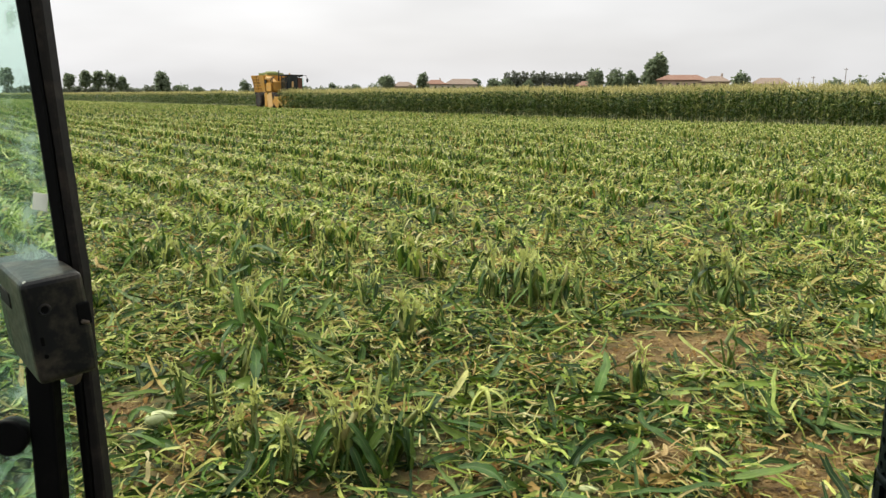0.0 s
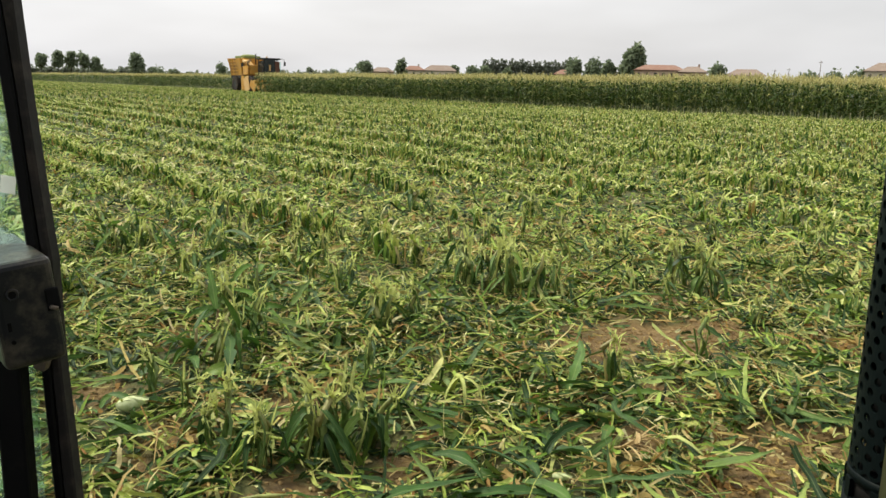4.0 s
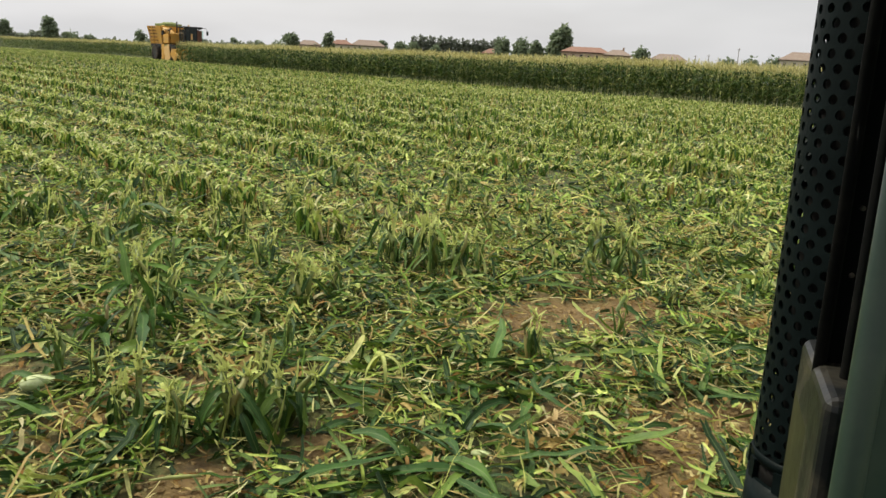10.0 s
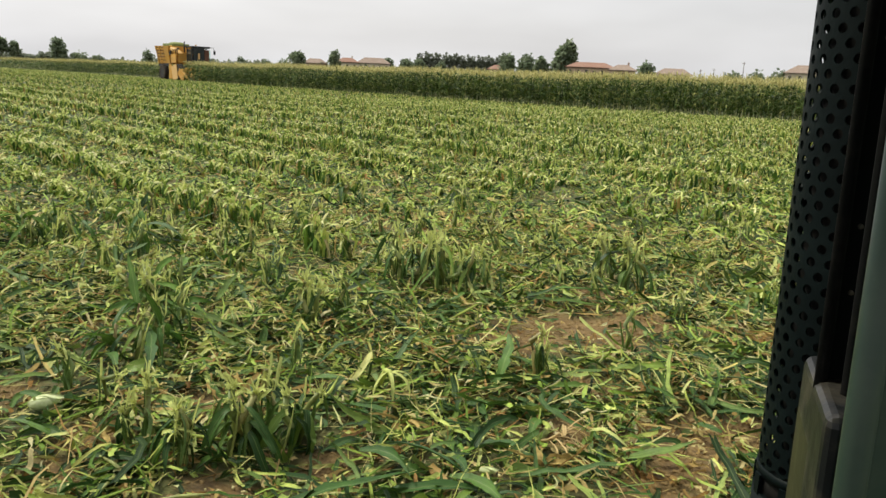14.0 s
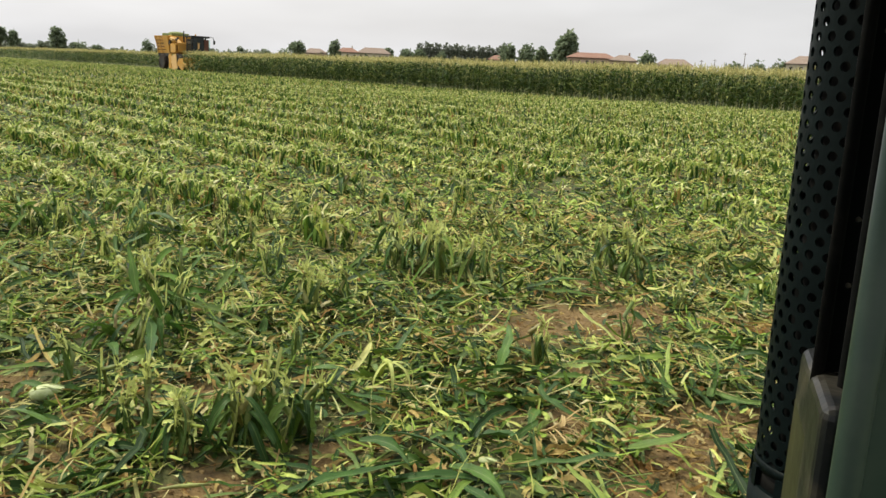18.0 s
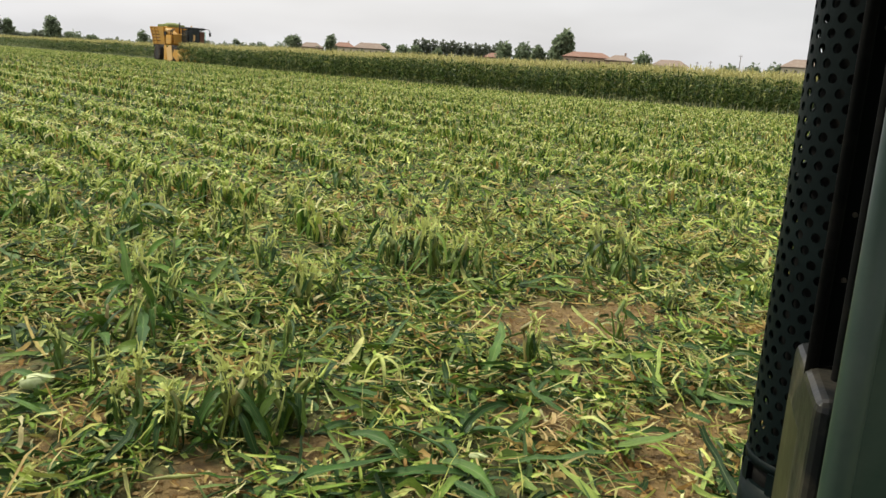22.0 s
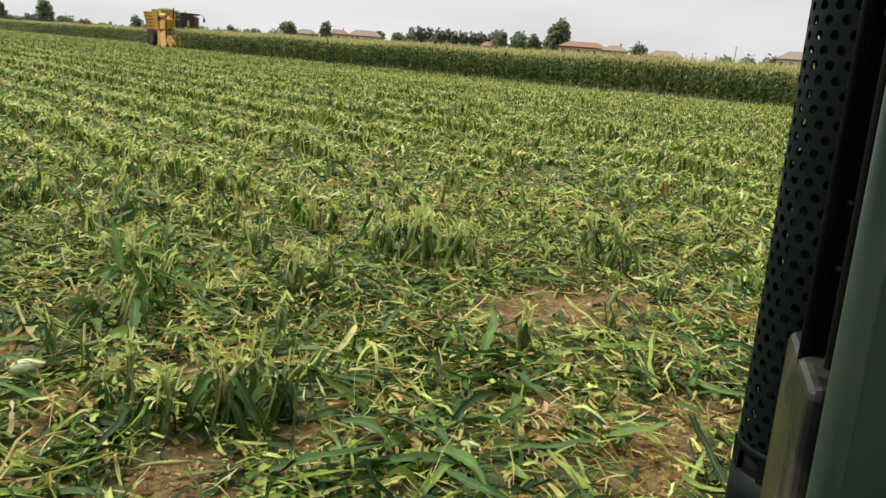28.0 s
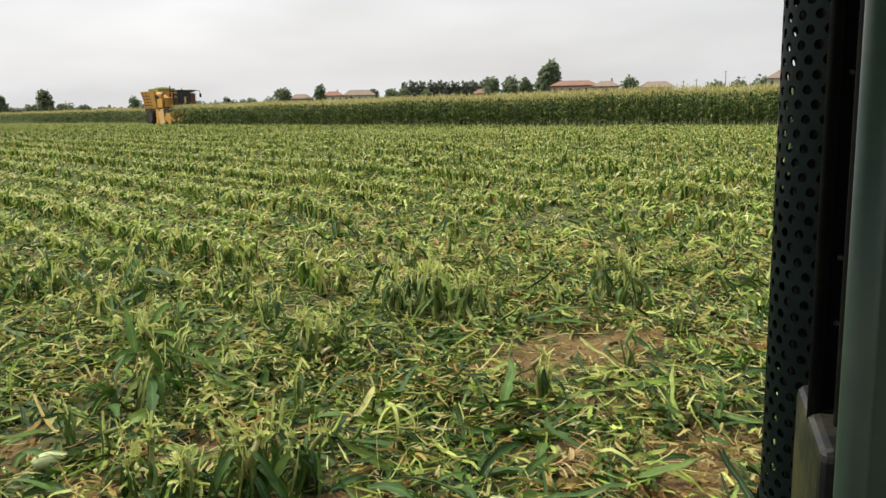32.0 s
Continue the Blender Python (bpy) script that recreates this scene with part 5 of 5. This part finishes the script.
for k in range(290):
    r = math.sqrt(RNG.uniform(1.7 ** 2, 4.6 ** 2))
    a = math.radians(RNG.uniform(22, 88))
    x, y = 0.18 - r * math.sin(a), -0.07 + r * math.cos(a)
    if float(bare(np.array(x), np.array(y))) > 0.12:
        continue
    ob = new("torn_leaf", TORN[k % 18])
    ob.matrix_basis = pose(x, y, float(ground_z(x, y)) + RNG.uniform(0.01, 0.05), RNG.uniform(-22, 22), RNG.uniform(-20, 12), RNG.uniform(0, 360))
    tagged(ob, "crumpled torn piece of dark green corn leaf", "leaf piece", "torn leaf pieces")
for k in range(150):
    r = math.sqrt(RNG.uniform(1.8 ** 2, 6.3 ** 2)) if k > 125 else math.sqrt(RNG.uniform(1.7 ** 2, 3.4 ** 2))
    a = math.radians(RNG.uniform(22, 88))
    if float(bare(np.array(0.18 - r * math.sin(a)), np.array(-0.07 + r * math.cos(a)))) > 0.12:
        continue
    loose_leaf(int(RNG.integers(1, 8)), 0.18 - r * math.sin(a), -0.07 + r * math.cos(a), RNG.uniform(0, 360), RNG.uniform(0.02, 0.07), scale=RNG.uniform(0.6, 1.1))

# ---------- loose stalk pieces, husks, cobs, clods ----------
PIECES = []
for k in range(6):
    r = random.Random(40 + k)
    L = r.uniform(0.14, 0.3)
    pts = [(L * s, 0.012 * math.sin(3 * s + k), 0.01 + 0.02 * s * r.random()) for s in (0, 0.3, 0.6, 1.0)]
    me = bpy.data.meshes.new("stalk_piece")
    bm = tube_bm(pts, [0.004, 0.007, 0.0065, 0.003], 7)
    bm.to_mesh(me)
    bm.free()
    me.materials.append(M_STALK if k % 2 else M_FRAY)
    PIECES.append(me)
for k in range(90):
    r = math.sqrt(RNG.uniform(1.8 ** 2, 7.0 ** 2))
    a = math.radians(RNG.uniform(22, 86))
    x, y = 0.18 - r * math.sin(a), -0.07 + r * math.cos(a)
    ob = new("stalk_piece", PIECES[k % 6])
    ob.matrix_basis = pose(x, y, float(ground_z(x, y)) + RNG.uniform(0.005, 0.05), 0, RNG.uniform(-12, 6), RNG.uniform(0, 360))
    tagged(ob, "split yellow-green corn stalk piece on the litter", "stalk piece", "loose stalk pieces")

# stalk bent over, its split end pointing up
bent = empty("bent_stalk", pose(-2.49, 1.94, 0.0, 0, 0, 168))
tagged(bent, "pale bent corn stalk with a split peeling top", "corn stub")
part("stalk", tube_bm([(0, 0, -0.01), (-0.06, 0.01, 0.07), (-0.14, 0.03, 0.13), (-0.19, 0.04, 0.145), (-0.235, 0.05, 0.12)], [0.013, 0.013, 0.012, 0.011, 0.008], 8), M_FRAY, bent)
for k in range(4):
    part("peel", one_ribbon("peel", 0.16, 0.014, 6, 2, 0.4, 2.2, "shred", M_FRAY, 0.2, 0.4, 0.3 * k - 0.4, (-0.19, 0.04, 0.14), 2.2 + 0.7 * k), M_FRAY, bent)

# dried tassel
tas = empty("dry_tassel", pose(-1.58, 2.07, float(ground_z(-1.58, 2.07))))
tas.scale = (1.1, 1.1, 1.0)
tagged(tas, "dry brown corn tassel with drooping branches lying on leaves", "tassel")
part("stem", tube_bm([(-0.12, 0.03, 0.02), (-0.05, 0.01, 0.06), (0.0, 0.0, 0.11)], [0.006, 0.006, 0.004], 6), M_BRANCH, tas)
for k in range(13):
    part("branch", one_ribbon("branch", RNG.uniform(0.13, 0.2), 0.007, 7, 2, RNG.uniform(0.0, 1.1), RNG.uniform(1.0, 2.8), "even", M_BRANCH, 0.0, 0.9, RNG.uniform(-0.9, 0.9), (-0.05 + 0.006 * k, 0, 0.06 + 0.004 * k), -0.6 + 0.26 * k + RNG.uniform(-0.3, 0.3), 1.0, 0.3, 0.12), M_BRANCH, tas)
wisp = empty("dry_tassel", pose(-3.45, 1.74, 0.06))
tagged(wisp, "pale straw-coloured corn tassel drooping over leaves", "tassel")
for k in range(9):
    part("branch", one_ribbon("branch", RNG.uniform(0.12, 0.18), 0.007, 7, 2, RNG.uniform(0.6, 1.1), RNG.uniform(1.6, 2.4), "even", M_TASSEL, 0.0, 0.9, 0.1, (0, 0, 0.06), -1.2 + 0.25 * k), M_TASSEL, wisp)


def husk(x, y, turn, L, R, label):
    t = empty("corn_husk", pose(x, y, float(ground_z(x, y)) + 0.02, 0, -8, turn))
    tagged(t, label, "corn husk", "pale husks")
    bm = tube_bm([(L * s, 0, R * 0.6) for s in (0, 0.12, 0.35, 0.65, 0.88, 1.0)], [R * q for q in (0.25, 0.7, 1.0, 0.95, 0.5, 0.12)], 10)
    part("ear", bm, M_HUSK, t)
    for k in range(4):
        part("husk_leaf", one_ribbon("husk_leaf", L * 1.15, R * 1.5, 6, 2, 0.35, 0.6, "blade", M_HUSK, -1.2 + 0.8 * k, 0.5, 0.15 * k - 0.2, (0, 0, R * 0.4), 0.1 * k - 0.15), M_HUSK, t)


husk(-3.005, 0.69, 62, 0.11, 0.030, "pale green husk of a discarded corn ear")
for x, y, a, L, R in ((-2.25, 2.05, 10, 0.06, 0.009), (-3.62, 1.95, 50, 0.07, 0.010), (-2.55, 2.1, 80, 0.05, 0.010), (-1.62, 1.72, 20, 0.06, 0.012), (-2.35, 3.35, 30, 0.06, 0.010), (-2.0, 4.35, 80, 0.07, 0.012)):
    husk(x, y, a, L, R, "small pale husk fragment on the litter")

def dry_husk(x, y, turn, n, label):
    t = empty("dry_husk", pose(x, y, float(ground_z(x, y)) + 0.02, 0, 0, turn))
    tagged(t, label, "corn husk", "dry husks")
    for k in range(n):
        part("husk_leaf", one_ribbon("husk_leaf", RNG.uniform(0.08, 0.17), RNG.uniform(0.018, 0.036), 7, 2, RNG.uniform(0.1, 0.9), RNG.uniform(0.3, 1.4), "strip", M_DRY, RNG.uniform(-0.7, 0.7), 0.5, RNG.uniform(-0.8, 0.8), (0, 0, 0.01), 6.2832 * k / n + RNG.uniform(-0.6, 0.6), 1.0, 0.35, 0.15, 0.8, 0.8), M_DRY, t)


dry_husk(-2.70, 1.43, 10, 7, "curled orange-tan dry husk on the soil beside a stub")
dry_husk(-2.60, 0.82, 60, 6, "rust-brown withered husk on bare soil")
dry_husk(-2.10, 2.50, 0, 5, "orange-brown withered leaves at the foot of a stub")
dry_husk(-1.75, 2.85, 40, 5, "curled tan dry husk among torn leaves")
dry_husk(-1.85, 4.15, 80, 8, "pile of tan dry husk leaves on bare soil")
dry_husk(-1.55, 1.95, 20, 6, "tan withered leaves under the dry tassel")
dry_husk(-2.05, 1.75, 0, 5, "curled tan dry husk among torn leaves")
dry_husk(-3.6, 3.9, 30, 6, "pale tan dry husk among torn leaves")

COB = bpy.data.meshes.new("cob_piece")
bm = bmesh.new()
bmesh.ops.create_icosphere(bm, subdivisions=1, radius=0.011)
for v in bm.verts:
    v.co *= 1.0 + 0.35 * noise.noise(v.co * 120)
bm.to_mesh(COB)
bm.free()
COB.materials.append(M_COB)
for cx, cy, n, s in ((-1.92, 0.95, 16, 0.07), (-1.45, 2.62, 12, 0.05), (-1.62, 1.78, 14, 0.05), (-2.5, 2.9, 5, 0.15), (-1.35, 2.75, 6, 0.08)):
    for k in range(n):
        x, y = cx + RNG.normal(0, s), cy + RNG.normal(0, s)
        ob = new("cob_piece", COB)
        ob.matrix_basis = pose(x, y, float(ground_z(x, y)) + 0.008, RNG.uniform(0, 90), RNG.uniform(0, 90), RNG.uniform(0, 360))
        q = RNG.uniform(0.35, 0.8)
        ob.scale = (q, q, q * 0.7)
        tagged(ob, "cream broken corn cob fragment on the soil", "cob piece", "broken cob pieces")

# crumbs of soil in the bare patches
cb = bmesh.new()
bmesh.ops.create_icosphere(cb, subdivisions=1, radius=1.0)
cv = np.array([v.co[:] for v in cb.verts])
ct = np.array([[v.index for v in f.verts] for f in cb.faces])
cb.free()
vs, fs, nn = [], [], 0
for cx, cy, s in BARE:
    n, s = int(4800 * s * s), s * 0.66
    for k in range(n):
        x, y = cx + RNG.normal(0, s), cy + RNG.normal(0, s)
        q = abs(RNG.normal(0.004, 0.0045)) + 0.0015
        v = cv * (1 + RNG.normal(0, 0.14, (len(cv), 1))) * q * RNG.uniform(0.55, 1.5, 3) * np.array([1, 1, 0.6]) + np.array([x, y, float(ground_z(x, y)) + q * 0.15])
        vs.append(v)
        fs.append(ct + nn)
        nn += len(v)
me = bpy.data.meshes.new("soil_crumbs")
me.from_pydata(np.concatenate(vs).tolist(), [], np.concatenate(fs).tolist())
me.materials.append(M_CLOD)
tagged(new("soil_crumbs", me), "crumbly brown soil clods in bare patches", "soil", kind="stuff")

# ---------- tractor cab round the camera ----------
CO, CF, CR = Vector((0.181, -0.072, 0)), Vector((-0.743, 0.669, 0)), Vector((0.669, 0.743, 0))
CAB = Matrix(((CR.x, CF.x, 0, CO.x), (CR.y, CF.y, 0, CO.y), (0, 0, 1, 0), (0, 0, 0, 1)))     # x: right, y: ahead of the camera


def perforated(radius, z0, z1, columns, pitch, hole):
    """A sheet-metal tube with staggered round holes; each cell is the hexagon round one hole."""
    bm = bmesh.new()
    n_rows = int((z1 - z0) / pitch)
    cw = 2 * math.pi * radius / columns
    near_by = ((2 * cw, 0), (cw, pitch / 2), (-cw, pitch / 2), (-2 * cw, 0), (-cw, -pitch / 2), (cw, -pitch / 2))
    corners = []
    for k in range(6):
        (a, b), (c, d) = near_by[k], near_by[(k + 1) % 6]
        e, f, det = (a * a + b * b) / 2, (c * c + d * d) / 2, a * d - b * c
        corners.append(((e * d - f * b) / det, (a * f - c * e) / det))
    rim = []
    for k in range(6):
        p, q = corners[k - 1], corners[k]
        rim += [((p[0] + q[0]) / 2, (p[1] + q[1]) / 2), q]

    def put(u, z, r):
        return (r * math.cos(u / radius), r * math.sin(u / radius), z)
    for c in range(columns):
        for k in range(n_rows):
            zc, uc = z0 + (k + 0.5 + (0.5 if c % 2 else 0.0)) * pitch, (c + 0.5) * cw
            outer = [bm.verts.new(put(uc + x, zc + y, radius)) for x, y in rim]
            ring = [(hole * x / math.hypot(x, y), hole * y / math.hypot(x, y)) for x, y in rim]
            inner = [bm.verts.new(put(uc + x, zc + y, radius)) for x, y in ring]
            deep = [bm.verts.new(put(uc + x, zc + y, radius - 0.0015)) for x, y in ring]
            for j in range(12):
                q = (j + 1) % 12
                bm.faces.new((outer[j], outer[q], inner[q], inner[j]))
                bm.faces.new((inner[j], inner[q], deep[q], deep[j]))
    return bm


guard = empty("exhaust_guard", CAB @ pose(0.257, 0.518, 0))
tagged(guard, "dark perforated steel guard round the tractor's upright exhaust pipe", "exhaust guard")
part("sleeve", perforated(0.040, 1.055, 1.80, 42, 0.0174, 0.0031), M_GUARD, guard, "black tube with round holes")
part("lower_sleeve", perforated(0.0412, 0.60, 1.035, 24, 0.029, 0.0034), M_GUARD, guard)
part("rim", cyl_bm(0.0404, 0.0404, 0.007, (0, 0, 1.0545), 48), M_GUARD, guard)
part("skirt", cyl_bm(0.0416, 0.0416, 0.045, (0, 0, 1.0165), 48), M_GUARD, guard)
part("collar", cyl_bm(0.0385, 0.0385, 0.03, (0, 0, 1.045), 32), M_RUBBER, guard)
for k in range(10):
    part("tab", box_bm(0.003, 0.007, 0.014, (0.0405 * math.cos(0.628 * k), 0.0405 * math.sin(0.628 * k), 1.045), 0.0, pose(0, 0, 0, 0, 0, 36 * k)), M_GUARD, guard)
part("pipe", cyl_bm(0.030, 0.030, 1.57, (0, 0, 1.115), 24), M_PIPE, guard)
part("foot", cyl_bm(0.05, 0.05, 0.012, (0, 0, 0.336), 20), M_PIPE, guard)

pil = empty("cab_pillar", CAB)
tagged(pil, "black painted steel door pillar of the tractor cab", "cab pillar")
part("profile", box_bm(0.048, 0.010, 0.98, (0.2262, 0.425, 1.49), 0.003), M_BLACK, pil)
part("seal", cyl_bm(0.0035, 0.0035, 0.98, (0.2012, 0.419, 1.49), 8), M_RUBBER, pil)
part("seal", cyl_bm(0.004, 0.004, 1.3, (0.2060, 0.398, 1.35), 8), M_RUBBER, pil)
for zz in (1.332, 1.238, 1.203):
    part("rivet", cyl_bm(0.0016, 0.0012, 0.002, (0.2105, 0.4195, zz), 8, pose(0, 0, 0, 90, 0, 0)), M_STEEL, pil)

brk = empty("hinge_cover", CAB)
tagged(brk, "black moulded cover with an olive side plate on the cab pillar", "hinge cover")
tilt = pose(0, 0, 0, 0, 0, -17)
part("housing", box_bm(0.03, 0.104, 0.62, (0.2112, 0.4125, 0.845), 0.006, tilt, 3), M_LATCH, brk)
part("side_plate", box_bm(0.003, 0.058, 0.57, (0.2038, 0.4345, 0.838), 0.001, tilt), M_OLIVE, brk)

pan = empty("cab_panel", CAB)
tagged(pan, "dark green painted cab body panel beside the door opening", "cab panel")
part("sheet", box_bm(0.492, 0.006, 1.5, (0.4225, 0.3255, 1.05), 0.002, None, 2), M_GREEN, pan)
part("edge_fold", cyl_bm(0.0065, 0.0065, 1.5, (0.1750, 0.3245, 1.05), 20), M_GREEN, pan, "rounded pressed edge of the panel")

# open door with dusty glass
DO, DU, DW = Vector((-1.086, 0.1483, 0)), Vector((0.582, 0.813, 0)), Vector((0.813, -0.582, 0))     # outer edge, to the right, towards the camera
DOOR = Matrix(((DU.x, DW.x, 0, DO.x), (DU.y, DW.y, 0, DO.y), (0, 0, 1, 0), (0, 0, 0, 1)))
door = empty("cab_door", DOOR)
tagged(door, "open tractor cab door with black frame and dusty greenish glass", "cab door")


def bar(sections, depth, w0):
    """A bent flat bar: sections of (z, left, right), bevelled towards the camera."""
    bm = bmesh.new()
    rings = [[bm.verts.new(p) for p in ((l, w0 - depth, z), (l, w0, z), (l + 0.003, w0 + 0.003, z), (r - 0.003, w0 + 0.003, z), (r, w0, z), (r, w0 - depth, z))] for z, l, r in sections]
    for p, q in zip(rings, rings[1:]):
        for k in range(6):
            bm.faces.new((p[k], p[(k + 1) % 6], q[(k + 1) % 6], q[k]))
    bm.faces.new(list(reversed(rings[0])))
    bm.faces.new(rings[-1])
    bmesh.ops.recalc_face_normals(bm, faces=bm.faces)
    return bm


fr = part("frame_post", bar(((0.25, -0.018, -0.004), (0.684, -0.033, -0.019), (0.9, -0.039, -0.025), (1.04, -0.045, -0.027), (1.09, -0.049, -0.031), (1.26, -0.062, -0.044), (1.437, -0.079, -0.060), (1.75, -0.103, -0.084)), 0.03, 0.0), M_BLACK, door)
part("edge_strip", bar(((0.25, -0.0035, 0.012), (0.684, -0.0185, 0.0), (0.9, -0.0245, -0.010), (1.04, -0.0265, -0.011), (1.09, -0.0305, -0.016), (1.26, -0.0435, -0.030), (1.437, -0.0595, -0.042), (1.75, -0.0835, -0.064)), 0.024, -0.002), M_BROWN, fr)
part("inner_post", box_bm(0.041, 0.03, 0.62, (-0.073, 0.02, 0.60), 0.005), M_BLACK, door)
part("hinge_post", box_bm(0.034, 0.035, 1.5, (-0.93, 0.0, 1.0), 0.005), M_BLACK, door)
part("rail", box_bm(0.88, 0.035, 0.04, (-0.48, 0.0, 1.73), 0.005), M_BLACK, door)
part("rail", box_bm(0.88, 0.035, 0.04, (-0.48, 0.0, 0.27), 0.005), M_BLACK, door)
pane = part("pane", box_bm(0.862, 0.004, 1.42, (-0.485, -0.012, 1.0), 0.0), M_GLASS, door, "dusty green-tinted window glass with splashes")
pane.visible_shadow = False
part("sticker", box_bm(0.022, 0.001, 0.026, (-0.071, -0.009, 1.15), 0.0, pose(0, 0, 0, 0, 8, 0)), M_PAPER, door, "small faded sticker")
LT = pose(-0.040, 0.048, 0.992, 0, -6, -38)     # the housing's own axes: its scuffed face looks along its +y


def on_latch(bm):
    bmesh.ops.transform(bm, matrix=LT, verts=bm.verts)
    return bm


lt = part("latch_housing", on_latch(box_bm(0.081, 0.22, 0.150, (0, -0.05, -0.006), 0.010, None, 3)), M_LATCH, door, "scuffed black plastic lock housing")
part("knob", cyl_bm(0.030, 0.026, 0.03, (-0.122, 0.03, 0.800), 20, pose(0, 0, 0, 90, 0, 0), 0.005), M_BLACK, door)
part("striker", box_bm(0.02, 0.02, 0.022, (-0.030, 0.012, 0.888), 0.005, pose(0, 0, 0, 0, 20, 0)), M_STEEL, door)
def torus_bm(R, r, n=20, m=8):
    bm = bmesh.new()
    ring = [[bm.verts.new(((R + r * math.cos(6.2832 * j / m)) * math.cos(6.2832 * k / n), r * math.sin(6.2832 * j / m), (R + r * math.cos(6.2832 * j / m)) * math.sin(6.2832 * k / n))) for j in range(m)] for k in range(n)]
    for k in range(n):
        for j in range(m):
            bm.faces.new((ring[k][j], ring[(k + 1) % n][j], ring[(k + 1) % n][(j + 1) % m], ring[k][(j + 1) % m]))
    return bm


boss = torus_bm(0.009, 0.0025)
bmesh.ops.scale(boss, vec=(0.75, 1, 0.75), verts=boss.verts)
bmesh.ops.translate(boss, vec=(-0.016, 0.0605, 0.026), verts=boss.verts)
part("screw_boss", on_latch(boss), M_LATCH, lt)
part("screw", on_latch(cyl_bm(0.006, 0.006, 0.004, (-0.016, 0.060, 0.026), 12, pose(0, 0, 0, 90, 0, 0))), M_BLACK, lt)
part("slot", on_latch(box_bm(0.018, 0.006, 0.032, (0.0330, 0.0590, 0.008), 0.002)), M_RUBBER, lt, "dark latch opening")
part("claw", on_latch(box_bm(0.012, 0.006, 0.006, (0.032, 0.0615, -0.004), 0.002, pose(0, 0, 0, 0, 25, 0))), M_STEEL, lt, "worn steel latch claw")
part("recess", on_latch(box_bm(0.004, 0.075, 0.024, (-0.0402, -0.085, 0.022), 0.001)), M_RUBBER, lt, "dark recess in the housing side")
part("keyhole", on_latch(box_bm(0.005, 0.003, 0.013, (-0.026, 0.0592, -0.018), 0.001)), M_RUBBER, lt)
part("pin", on_latch(cyl_bm(0.003, 0.003, 0.003, (-0.025, 0.060, -0.040), 10, pose(0, 0, 0, 90, 0, 0))), M_RUBBER, lt)

# the rest of the cab behind and above the camera, unseen and assumed
unseen_cabin = empty("tractor_cab", CAB)
tagged(unseen_cabin, "assumed dark tractor cab shell behind the open door, out of view", "tractor cab", kind="structure")
# unseen roof reaches forward to keep light off guard, pillar and panel
part("roof", box_bm(2.7, 1.55, 0.06, (-0.45, -0.26, 1.95), 0.02), M_BLACK, unseen_cabin)
part("rear_wall", box_bm(2.6, 0.05, 0.7, (-0.45, -1.02, 0.65), 0.01), M_BLACK, unseen_cabin)
for sx in (-1.7, 0.8):
    part("rear_post", box_bm(0.06, 0.06, 1.0, (sx, -1.0, 1.45), 0.01), M_BLACK, unseen_cabin)
part("floor", box_bm(2.7, 1.66, 0.06, (-0.45, -0.23, 0.30), 0.01), M_RUBBER, unseen_cabin)
part("door_sill", box_bm(0.30, 0.50, 0.06, (-1.66, 0.83, 0.30), 0.01), M_BLACK, unseen_cabin)
part("door_post", box_bm(0.07, 0.07, 1.62, (-1.72, 0.96, 1.13), 0.01), M_BLACK, unseen_cabin)
part("roof_rail", box_bm(0.07, 0.52, 0.05, (-1.72, 0.74, 1.945), 0.01), M_BLACK, unseen_cabin)
for zz in (0.62, 1.4):
    part("hinge", box_bm(0.10, 0.05, 0.05, (-1.645, 0.975, zz), 0.01), M_BLACK, unseen_cabin)
for sx in (-1.3, -0.4, 0.5):
    part("chassis_beam", box_bm(0.2, 1.4, 0.32, (sx, -0.25, 0.12), 0.01), M_BLACK, unseen_cabin)
